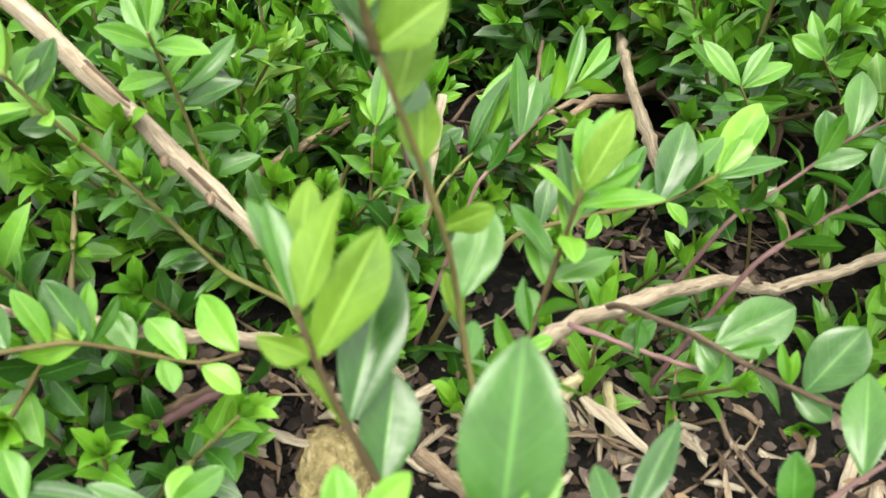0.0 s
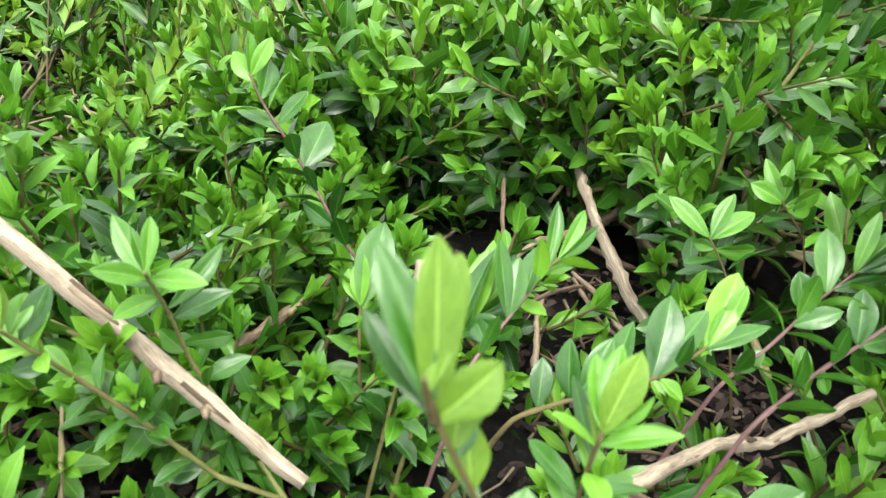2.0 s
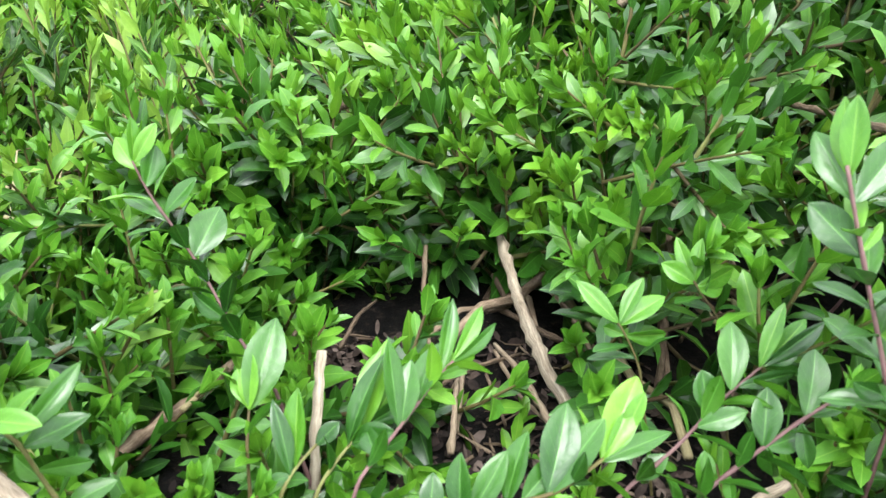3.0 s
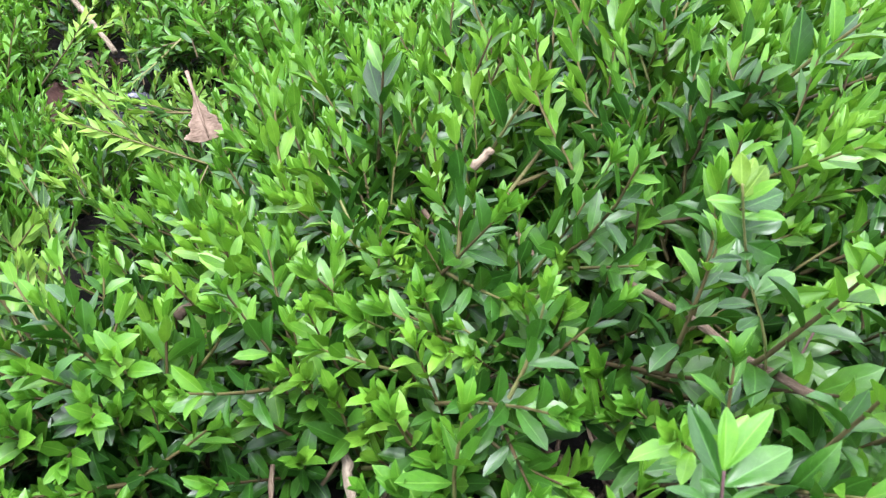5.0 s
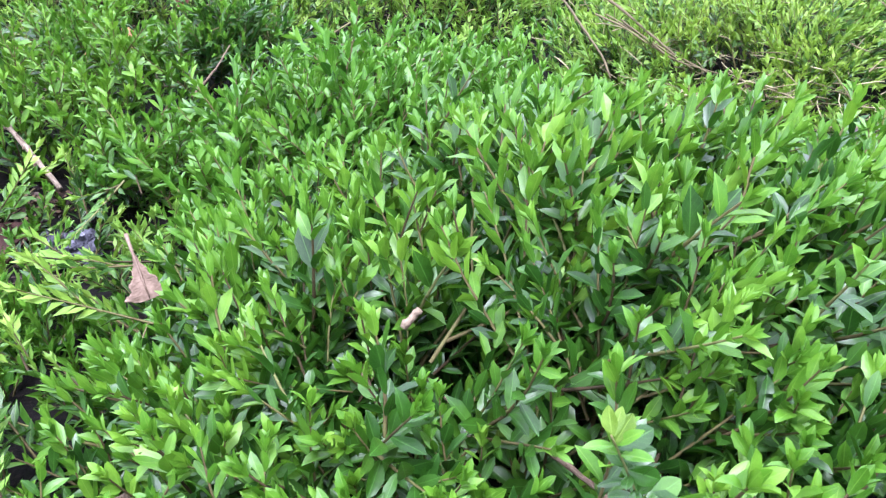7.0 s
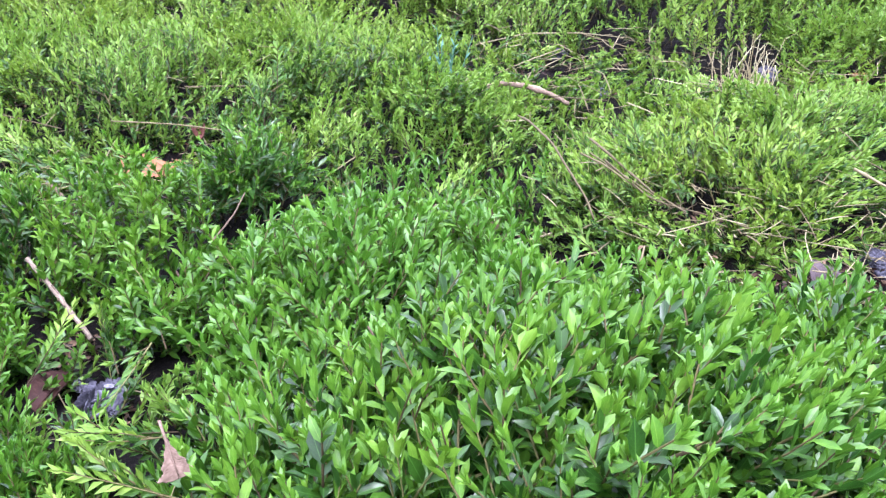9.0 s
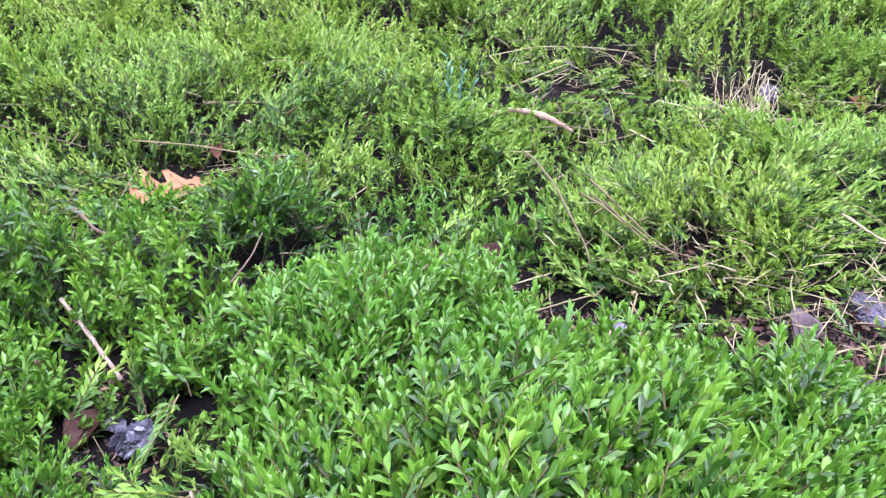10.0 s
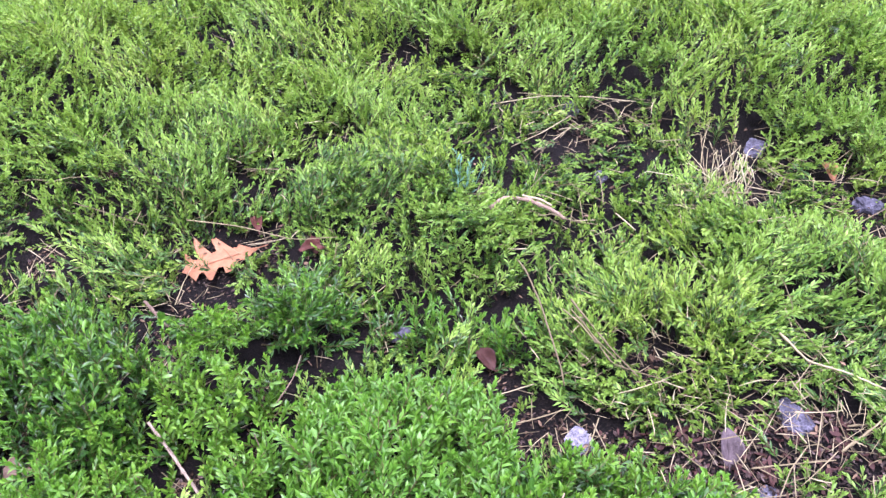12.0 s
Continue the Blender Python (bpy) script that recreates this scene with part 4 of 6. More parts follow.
shoot_by_hand("purple-stemmed shoot with spaced oval leaves", [(0.0019, 0.0339, 0.1916), (0.0122, 0.0436, 0.1963), (0.0194, 0.0494, 0.1986), (0.0284, 0.0559, 0.2031), (0.0378, 0.0614, 0.2079)], 0.0007, RED_STEM, [
    (0.56, 11.0, 95, 55, -15, 0.49, 0), (0.77, 13.6, 77, 40, 9, 0.47, 0), (0.26, 8.0, 106, 57, -5, 0.53, 0),
    (0.56, 11.0, 23, 2, 42, 0.36, 0), (0.58, 7.8, -41, -62, 90, 0.65, 0), (0.75, 9.6, -71, -43, 37, 0.43, 0),
    (0.38, 5.2, -86, -13, 47, 0.61, 0), (0.78, 10.0, 26, 0, 26, 0.33, 0),
])
shoot_by_hand("spreading shoot with long bright leaves", [(-0.0431, 0.0269, 0.1917), (-0.0287, 0.0313, 0.1977), (-0.0177, 0.0336, 0.2020), (-0.0094, 0.0403, 0.2052), (-0.0054, 0.0450, 0.2068)], 0.0007, STEM, [
    (0.58, 16.1, 77, 42, 15, 0.38, 0), (0.59, 16.4, 55, 34, -11, 0.35, 0), (0.83, 16.6, 66, 37, 10, 0.35, 1),
    (0.82, 15.2, 26, 17, 21, 0.24, 0), (0.85, 10.4, 53, 35, 31, 0.39, 1), (0.48, 10.2, 48, 32, 32, 0.52, 0),
    (0.24, 11.5, 120, 64, -45, 0.42, 0), (0.1, 9.7, 89, 52, 10, 0.53, 0), (0.27, 12.9, 51, 50, 31, 0.39, 0),
    (0.42, 12.9, 88, 44, -36, 0.45, 0), (0.61, 6.1, -26, -20, 16, 0.76, 1), (0.35, 5.8, -100, -6, -26, 0.77, 1),
    (0.96, 9.2, 69, 55, -21, 0.4, 1),
])
shoot_by_hand("leafy shoot with upright bright leaves", [(-0.0605, 0.0367, 0.1892), (-0.0566, 0.0438, 0.1918), (-0.0523, 0.0503, 0.1938)], 0.0006, STEM, [
    (0.51, 19.2, 78, 53, -19, 0.27, 0), (0.77, 15.7, 84, 48, 0, 0.36, 1), (0.9, 16.3, 82, 44, 16, 0.28, 1),
    (0.9, 8.9, 15, 32, 68, 0.46, 0), (0.57, 9.7, 2, 33, 35, 0.58, 0), (1.0, 8.1, 51, 54, 22, 0.57, 1),
])
shoot_by_hand("leafy shoot with upright bright leaves", [(-0.0663, 0.0327, 0.1929), (-0.0643, 0.0372, 0.1945), (-0.0616, 0.0420, 0.1949)], 0.0006, STEM, [
    (0.22, 13.9, 111, 59, 21, 0.32, 0), (0.39, 14.8, 101, 52, -29, 0.29, 1), (0.39, 11.7, 104, 45, -28, 0.45, 1),
    (0.9, 6.3, 43, 34, 20, 0.7, 0), (0.24, 4.6, -159, -17, -3, 0.94, 0),
])
shoot_by_hand("leafy shoot with upright bright leaves", [(-0.0787, 0.0481, 0.1812), (-0.0799, 0.0544, 0.1836), (-0.0806, 0.0591, 0.1856)], 0.0006, STEM, [
    (0.64, 9.0, 125, 30, -15, 0.5, 1), (0.64, 12.0, 83, 37, 26, 0.41, 1), (0.57, 11.8, 103, 53, -21, 0.42, 1),
    (0.57, 20.0, 77, 44, 24, 0.35, 0), (0.35, 6.2, 177, -29, -12, 0.87, 0), (0.35, 4.9, 10, 0, 27, 1.0, 0),
])
shoot_by_hand("tall upright shoot with paired pointed leaves", [(0.0401, 0.0429, 0.2104), (0.0334, 0.0500, 0.2246), (0.0253, 0.0574, 0.2408), (0.0205, 0.0620, 0.2508), (0.0182, 0.0637, 0.2557)], 0.0007, RED_STEM, [
    (0.89, 12.4, 130, 37, -41, 0.4, 0), (0.88, 14.4, 49, 34, 22, 0.43, 0), (0.71, 12.1, 148, 27, -51, 0.53, 0),
    (0.96, 13.6, 105, 38, -70, 0.24, 1), (0.96, 12.8, 105, 62, -31, 0.24, 1), (0.59, 8.1, -6, -12, 28, 0.58, 0),
    (0.73, 6.3, 50, 35, 36, 0.37, 1), (0.24, 6.7, 35, 46, 8, 0.69, 0), (0.24, 7.1, -172, 24, -66, 0.6, 0),
])
shoot_by_hand("upright young shoot above the mound", [(0.0869, 0.1565, 0.2199), (0.0788, 0.1562, 0.2354), (0.0711, 0.1524, 0.2547), (0.0636, 0.1443, 0.2734)], 0.0006, STEM, [
    (0.23, 15.2, 28, 17, 22, 0.38, 0), (0.23, 22.1, 7, -2, 76, 0.22, 0), (0.25, 8.6, 119, 46, -58, 0.45, 0),
    (0.58, 10.8, 0, -25, 64, 0.62, 0), (0.67, 9.0, 5, 18, 35, 0.66, 0), (0.83, 11.7, 25, 8, 41, 0.54, 0),
    (0.91, 8.4, 34, 53, 26, 0.48, 2), (0.59, 9.0, 165, 50, -64, 0.5, 0), (0.97, 7.8, 105, 57, -47, 0.46, 2),
    (0.97, 8.1, 60, 36, 29, 0.45, 2),
])
shoot_by_hand("upright shoot with broad bright leaves", [(0.0546, 0.0879, 0.2345), (0.0540, 0.0900, 0.2403), (0.0535, 0.0918, 0.2458)], 0.0007, RED_STEM, [
    (0.71, 16.0, 141, 56, -49, 0.33, 0), (0.96, 12.4, 93, 61, 8, 0.21, 1), (0.96, 11.7, 64, 41, -20, 0.35, 1),
    (1.0, 14.3, 42, 51, -13, 0.31, 1), (0.7, 16.1, 26, 14, 8, 0.43, 0), (0.64, 4.3, 163, 15, -43, 0.97, 0),
])
shoot_by_hand("purple-stemmed shoot with large glossy leaves", [(0.0955, 0.1613, 0.1858), (0.1052, 0.1661, 0.1985), (0.1098, 0.1714, 0.2115), (0.1156, 0.1722, 0.2158)], 0.0007, RED_STEM, [
    (0.48, 14.7, 30, 30, 28, 0.82, 0), (0.5, 17.0, -9, -17, 26, 0.44, 0), (0.03, 7.5, 117, 37, -52, 1.24, 0),
    (0.26, 24.1, -31, -31, 41, 0.41, 0), (0.95, 11.6, 14, 32, 36, 0.68, 1), (0.95, 13.0, 51, 48, -5, 0.49, 1),
    (0.74, 8.4, 159, 11, -47, 0.77, 0), (0.47, 9.4, -158, 9, -57, 0.79, 0),
])
shoot_by_hand("low foreground shoot seen from above", [(-0.0352, -0.0558, 0.2568), (-0.0355, -0.0554, 0.2597), (-0.0357, -0.0554, 0.2623)], 0.0006, STEM, [
    (0.53, 12.3, 100, 58, -6, 0.5, 0), (0.84, 4.9, 41, 33, 44, 0.41, 1),
])
shoot_by_hand("low foreground shoot seen from above", [(-0.0458, -0.0566, 0.2501), (-0.0460, -0.0554, 0.2524)], 0.0005, STEM, [
    (0.79, 5.2, 110, 38, 13, 0.53, 1), (0.9, 6.8, 54, 9, 37, 0.36, 1),
])
shoot_by_hand("low foreground shoot seen from above", [(-0.0242, -0.0444, 0.2345), (-0.0243, -0.0423, 0.2362)], 0.0005, STEM, [
    (0.79, 11.6, 67, 33, 15, 0.28, 0), (0.69, 6.9, 118, 2, -9, 0.41, 0),
])
shoot_by_hand("low foreground shoot with red stem", [(-0.0055, -0.0337, 0.2272), (-0.0008, -0.0292, 0.2300), (0.0041, -0.0249, 0.2326)], 0.0006, RED_STEM, [
    (0.64, 11.3, 95, 27, -21, 0.38, 0), (0.0, 9.3, 124, 62, -22, 0.39, 0), (0.4, 5.3, -109, -23, 17, 0.55, 0),
])
shoot_by_hand("low foreground shoot seen from above", [(-0.0889, -0.0546, 0.2239), (-0.0788, -0.0512, 0.2250), (-0.0697, -0.0478, 0.2223)], 0.0006, STEM, [
    (0.29, 6.5, 132, 26, 21, 0.54, 1), (0.72, 10.7, -172, 7, 11, 0.25, 0), (0.92, 7.3, -175, 18, -24, 0.33, 0),
    (1.0, 4.7, 90, 13, -2, 0.58, 1), (1.0, 7.2, 31, 34, 52, 0.5, 0),
])
shoot_by_hand("tip of a drooping stalk with one pale hanging leaf", [(0.0532, 0.2682, 0.1649), (0.0539, 0.2660, 0.1637), (0.0542, 0.2641, 0.1628)], 0.0004, STEM, [
    (0.9, 17.3, -79, -52, 16, 0.35, 2),
], root=False)


# ---- sticks, twigs and stalks ----
def wood(name, label, category, points, radii, mat, sides):
    """A bare twig: a slightly crooked tapering tube with knots."""
    r = random.Random(label + str(points[0]))
    n = 5 * len(points)
    fine = [line_at(points, i / (n - 1)) for i in range(n)]
    fine = [p if i in (0, n - 1) else (fine[i - 1] + 2 * p + fine[i + 1]) / 4 + np.array([r.uniform(-1, 1), r.uniform(-1, 1), r.uniform(-1, 1)]) * radii[0] * 0.22 for i, p in enumerate(fine)]
    knots = {r.randrange(1, n - 1) for _ in range(max(1, n // 6))}
    size = [(radii[0] + (radii[1] - radii[0]) * i / (n - 1)) * r.uniform(0.9, 1.1) * (1.3 if i in knots else 1) for i in range(n)]
    low = min(fine, key=lambda p: p[2])
    ob = mesh_object(name, tube(fine - low, size, sides, 0, True), [mat])
    ob.location = low
    if name in ("stick", "woody_branch", "cane"):
        for k in sorted(knots)[:4]:
            way = unit(fine[k + 1] - fine[k - 1])
            out = unit(np.cross(way, (r.uniform(-1, 1), r.uniform(-1, 1), 1)))
            foot = fine[k] - low + out * size[k] * 0.7
            stub = [foot, foot + (out + 0.4 * way) * size[k] * 0.5, foot + (out + 0.7 * way) * size[k] * 0.9]
            mesh_object("knot", tube(stub, [size[k] * 0.55, size[k] * 0.42, size[k] * 0.22], 7, 0, True), [BARK], ob, "dark broken knot")
        for k in range(5):
            i = r.randrange(2, n - 4)
            a = r.uniform(0, 6.28)
            out = np.array([math.cos(a), 0.5 * math.sin(a), abs(math.sin(a)) + 0.4])
            strip = [fine[i + j] - low + unit(out) * size[i] * (0.86 + 0.1 * j * (j - 1) * 0.5) for j in range(3)]
            mesh_object("bark_strip", tube(strip, [size[i] * 0.34, size[i] * 0.4, size[i] * 0.14], 5, 0, True), [BARK], ob, "peeling strip of darker bark")
    return tagged(ob, label, category, {"twig": "bare twigs", "dry_stalk": "dry stalks"}.get(name, ""))


wood("stick", "thick pale broken stick lying across the shoots", "stick", [(-0.1460, 0.0340, 0.2175), (-0.1245, 0.0260, 0.2085), (-0.0785, 0.0075, 0.1890)], (0.0021, 0.0015), PALE_WOOD, 9)
wood("woody_branch", "thick pale woody branch at the foot of the shrub", "branch", [(-0.0400, -0.0055, 0.1897), (-0.0307, 0.0082, 0.1935), (-0.0212, 0.0159, 0.1920), (-0.0149, 0.0227, 0.1889), (-0.0029, 0.0340, 0.1835), (0.0096, 0.0416, 0.1749), (0.0240, 0.0528, 0.1716), (0.0375, 0.0623, 0.1724)], (0.0015, 0.0013), PALE_WOOD, 9)
wood("woody_branch", "pale peeling log-like branch on the soil", "branch", [(-0.1354, -0.0129, 0.1850), (-0.1301, -0.0131, 0.1866), (-0.1186, -0.0126, 0.1879), (-0.0972, -0.0119, 0.1905), (-0.0757, -0.0087, 0.1926), (-0.0674, -0.0086, 0.1940)], (0.0014, 0.0012), PALE_WOOD, 9)
wood("twig", "straight brown twig lying over the litter", "twig", [(-0.0305, 0.0053, 0.1977), (-0.0196, 0.0027, 0.1990), (-0.0087, 0.0005, 0.2007)], (0.0005, 0.0004), RED_STEM, 7)
wood("twig", "upright straw-coloured bare twig", "twig", [(-0.1211, -0.0051, 0.1788), (-0.1241, 0.0034, 0.1840), (-0.1282, 0.0143, 0.1888)], (0.0006, 0.0004), STRAW, 7)
wood("twig", "bare brown twig among the litter", "twig", [(-0.0988, -0.0222, 0.1727), (-0.0925, -0.0174, 0.1757), (-0.0858, -0.0125, 0.1788)], (0.0011, 0.0009), RED_STEM, 7)
wood("twig", "pale cut stub of shoot", "twig", [(-0.0322, -0.0082, 0.1928), (-0.0297, -0.0062, 0.1955), (-0.0272, -0.0043, 0.1981)], (0.001, 0.0009), STRAW, 7)
wood("twig", "broken pale piece of wood", "twig", [(-0.0151, 0.0064, 0.1578), (-0.0164, 0.0121, 0.1612), (-0.0180, 0.0184, 0.1612)], (0.0013, 0.0011), STRAW, 7)
wood("twig", "broken pale piece of wood", "twig", [(-0.0267, 0.0128, 0.1581), (-0.0233, 0.0215, 0.1581)], (0.0014, 0.0011), STRAW, 7)
wood("twig", "broken pale piece of wood", "twig", [(-0.0510, -0.0106, 0.1692), (-0.0435, -0.0149, 0.1710), (-0.0387, -0.0189, 0.1736)], (0.0016, 0.0013), BARK, 7)
wood("twig", "brown twig lying slantwise", "twig", [(-0.1085, -0.0280, 0.1646), (-0.1025, -0.0173, 0.1656), (-0.0915, -0.0057, 0.1666)], (0.0012, 0.0009), BARK, 7)
wood("twig", "pale knotty bare twig rising from the gap", "twig", [(-0.0292, 0.1769, 0.1338), (-0.0244, 0.1558, 0.1359), (-0.0222, 0.1460, 0.1371), (-0.0188, 0.1304, 0.1408), (-0.0126, 0.1159, 0.1395), (-0.0053, 0.1030, 0.1369)], (0.0017, 0.002), PALE_WOOD, 8)
wood("twig", "thin bare twig hanging at the gap", "twig", [(-0.0560, 0.1792, 0.1230), (-0.0534, 0.1554, 0.1168), (-0.0485, 0.1380, 0.1126), (-0.0422, 0.1105, 0.1051)], (0.0009, 0.0007), BARK, 7)
wood("twig", "broken white stub of a twig", "twig", [(-0.0712, 0.0825, 0.1725), (-0.0705, 0.0745, 0.1660), (-0.0698, 0.0670, 0.1580), (-0.0690, 0.0580, 0.1330)], (0.0013, 0.0015), PALE_WOOD, 8)
wood("twig", "grey-brown branch leading into the shrub", "twig", [(-0.1003, 0.0952, 0.1456), (-0.1072, 0.0773, 0.1494), (-0.1185, 0.0612, 0.1483), (-0.1217, 0.0480, 0.1493)], (0.0018, 0.0016), BARK, 7)
wood("twig", "grey-brown branch leading into the shrub", "twig", [(-0.0737, 0.1905, 0.0830), (-0.0798, 0.1709, 0.0849), (-0.0849, 0.1562, 0.0846)], (0.0019, 0.0017), BARK, 7)
wood("twig", "thin twig crossing the gap", "twig", [(-0.0300, 0.1624, 0.1144), (-0.0107, 0.1476, 0.1188), (0.0135, 0.1389, 0.1145)], (0.0011, 0.0008), BARK, 7)
wood("twig", "thin twig crossing the gap", "twig", [(-0.0106, 0.1783, 0.1145), (0.0006, 0.1625, 0.1114), (0.0132, 0.1468, 0.1083)], (0.0009, 0.0007), BARK, 7)
wood("twig", "thin twig in the shade of the gap", "twig", [(-0.0270, 0.1344, 0.1211), (-0.0178, 0.1156, 0.1223), (-0.0073, 0.1047, 0.1244)], (0.0007, 0.0006), BARK, 7)
wood("twig", "thin twig in the shade of the gap", "twig", [(-0.0364, 0.1244, 0.1190), (-0.0360, 0.1024, 0.1176)], (0.0009, 0.0007), BARK, 7)
wood("twig", "thin twig in the shade of the gap", "twig", [(-0.0288, 0.1288, 0.1155), (-0.0209, 0.1101, 0.1140)], (0.0006, 0.0005), BARK, 7)
wood("twig", "upright bare twig inside the shrub", "twig", [(0.0399, 0.2422, 0.1542), (0.0359, 0.2207, 0.1467), (0.0315, 0.1931, 0.1401), (0.0287, 0.1567, 0.1314), (0.0258, 0.1232, 0.1229)], (0.001, 0.0014), BARK, 7)
wood("twig", "slanting pale branch of the mound", "twig", [(0.0720, 0.2350, 0.1680), (0.0840, 0.2040, 0.1820), (0.0905, 0.1650, 0.2000), (0.0970, 0.1360, 0.2160), (0.1000, 0.1260, 0.2190)], (0.0011, 0.0013), BARK, 8)
wood("twig", "bare twig in the dark of the mound", "twig", [(-0.0079, 0.3306, 0.1284), (0.0035, 0.3030, 0.1257), (-0.0044, 0.2459, 0.1167), (-0.0171, 0.2319, 0.1145)], (0.0014, 0.0012), BARK, 7)
wood("twig", "bare forked twig in the dark of the mound", "twig", [(0.0337, 0.2795, 0.1558), (0.0437, 0.2660, 0.1501)], (0.001, 0.0008), BARK, 7)
wood("twig", "short broken stub among the leaves", "twig", [(0.0151, 0.3263, 0.1571), (0.0236, 0.3287, 0.1670)], (0.0022, 0.0019), BARK, 7)
wood("twig", "short broken stub among the leaves", "twig", [(-0.1042, 0.2407, 0.1364), (-0.0979, 0.2432, 0.1399)], (0.0024, 0.002), BARK, 7)
wood("twig", "upright bare stem in the dark of the mound", "twig", [(0.0437, 0.2660, 0.1501), (0.0403, 0.2465, 0.1409), (0.0377, 0.2284, 0.1337), (0.0352, 0.2096, 0.1255), (0.0340, 0.1941, 0.1217)], (0.0011, 0.0014), BARK, 7)
wood("twig", "dry pale stalk lying on the soil", "twig", [(-0.2543, 0.1371, 0.1368), (-0.2328, 0.1429, 0.1385), (-0.2116, 0.1499, 0.1413)], (0.0009, 0.0008), STRAW, 6)
wood("twig", "dry pale stalk lying on the soil", "twig", [(-0.2329, 0.1093, 0.1359), (-0.2271, 0.1257, 0.1360), (-0.2207, 0.1440, 0.1376)], (0.0009, 0.0008), STRAW, 6)
wood("twig", "dry pale stalk lying on the soil", "twig", [(-0.2010, 0.1095, 0.1444), (-0.1974, 0.1167, 0.1434), (-0.1940, 0.1251, 0.1436)], (0.0009, 0.0008), STRAW, 6)
wood("twig", "dry pale stalk lying on the soil", "twig", [(-0.2215, 0.1196, 0.1431), (-0.2124, 0.1309, 0.1382), (-0.2024, 0.1437, 0.1344)], (0.0009, 0.0008), STRAW, 6)
wood("twig", "dry pale stalk lying on the soil", "twig", [(-0.1975, 0.1496, 0.1388), (-0.1890, 0.1561, 0.1297), (-0.1800, 0.1639, 0.1217)], (0.0009, 0.0008), STRAW, 6)
wood("twig", "dry pale stalk lying on the soil", "twig", [(-0.1887, 0.1622, 0.1217), (-0.1706, 0.1683, 0.1175), (-0.1523, 0.1759, 0.1144)], (0.0009, 0.0008), STRAW, 6)
wood("twig", "dry pale stalk lying on the soil", "twig", [(-0.2789, 0.1726, 0.1316), (-0.2724, 0.1793, 0.1297), (-0.2659, 0.1873, 0.1290)], (0.0009, 0.0008), STRAW, 6)
wood("twig", "dry pale stalk lying on the soil", "twig", [(-0.1776, 0.0382, 0.1721), (-0.1706, 0.0437, 0.1691), (-0.1633, 0.0502, 0.1669)], (0.0009, 0.0008), STRAW, 6)
wood("twig", "dry pale stalk lying on the soil", "twig", [(-0.1310, 0.1131, 0.1499), (-0.1240, 0.1199, 0.1480), (-0.1169, 0.1278, 0.1471)], (0.0009, 0.0008), STRAW, 6)
wood("twig", "dry pale stalk lying on the soil", "twig", [(-0.1698, 0.1842, 0.1244), (-0.1631, 0.1725, 0.1266), (-0.1570, 0.1624, 0.1301)], (0.0009, 0.0008), STRAW, 6)
wood("twig", "dry pale stalk lying on the soil", "twig", [(-0.1029, 0.0686, 0.1601), (-0.1015, 0.0786, 0.1551), (-0.0999, 0.0897, 0.1513)], (0.0009, 0.0008), STRAW, 6)
wood("cane", "pale straight bare cane leaning on the shrub", "stick", [(-0.3950, 0.7880, 0.0720), (-0.3690, 0.7630, 0.0620), (-0.3350, 0.7260, 0.0480), (-0.3010, 0.6870, 0.0340)], (0.0026, 0.0024), PALE_WOOD, 8)
wood("dry_stalk", "long pale dry stalk lying on the shrubs", "stalk", [(0.1895, 1.132, 0.104), (0.2025, 1.102, 0.106), (0.2215, 1.018, 0.106), (0.2475, 0.896, 0.079), (0.2515, 0.872, 0.065)], (0.0016, 0.0013), STRAW, 7)
wood("dry_stalk", "long pale dry stalk lying on the shrubs", "stalk", [(0.2745, 1.027, 0.108), (0.2855, 1.007, 0.104), (0.3435, 0.94, 0.067), (0.3745, 0.897, 0.06)], (0.0018, 0.0012), STRAW, 7)
wood("forked_stick", "pale forked broken stick on the shrubs", "stick", [(0.1450, 1.3150, 0.0750), (0.1750, 1.3400, 0.0850), (0.2230, 1.3400, 0.0820), (0.2760, 1.3190, 0.0700), (0.3000, 1.3050, 0.0600)], (0.0045, 0.0036), BARK, 9)
wood("forked_stick", "pale forked broken stick on the shrubs", "stick", [(0.2150, 1.3550, 0.0800), (0.2500, 1.3500, 0.0750), (0.2750, 1.3400, 0.0660)], (0.0028, 0.0022), STRAW, 8)
wood("twig", "grey crooked twig on the bare soil", "twig", [(-0.5000, 1.1000, 0.0200), (-0.4850, 1.0850, 0.0180), (-0.4550, 1.0550, 0.0080), (-0.4300, 1.0450, 0.0050), (-0.3950, 1.0600, 0.0200)], (0.0032, 0.0026), BARK, 8)
wood("twig", "grey crooked twig on the bare soil", "twig", [(-0.4300, 1.0450, 0.0050), (-0.4100, 1.0000, 0.0120), (-0.3880, 0.9400, 0.0200)], (0.0024, 0.0016), BARK, 7)
wood("dry_stalk", "thin dry stalk lying among the shrubs", "stalk", [(0.2649, 1.3045, 0.075), (0.3128, 1.2715, 0.08), (0.3574, 1.2631, 0.08)], (0.001, 0.0007), STRAW, 6)
wood("dry_stalk", "thin dry stalk lying among the shrubs", "stalk", [(0.2619, 1.0204, 0.09), (0.2891, 0.9908, 0.085), (0.3312, 0.9256, 0.07)], (0.0014, 0.00098), STRAW, 6)
wood("dry_stalk", "thin dry stalk lying among the shrubs", "stalk", [(0.2728, 1.0276, 0.09), (0.3147, 0.9554, 0.08), (0.3591, 0.9092, 0.06)], (0.0012, 0.00084), STRAW, 6)
wood("dry_stalk", "thin dry stalk lying among the shrubs", "stalk", [(0.2896, 0.9997, 0.09), (0.3341, 0.9129, 0.07), (0.4168, 0.8995, 0.05)], (0.0012, 0.00084), STRAW, 6)
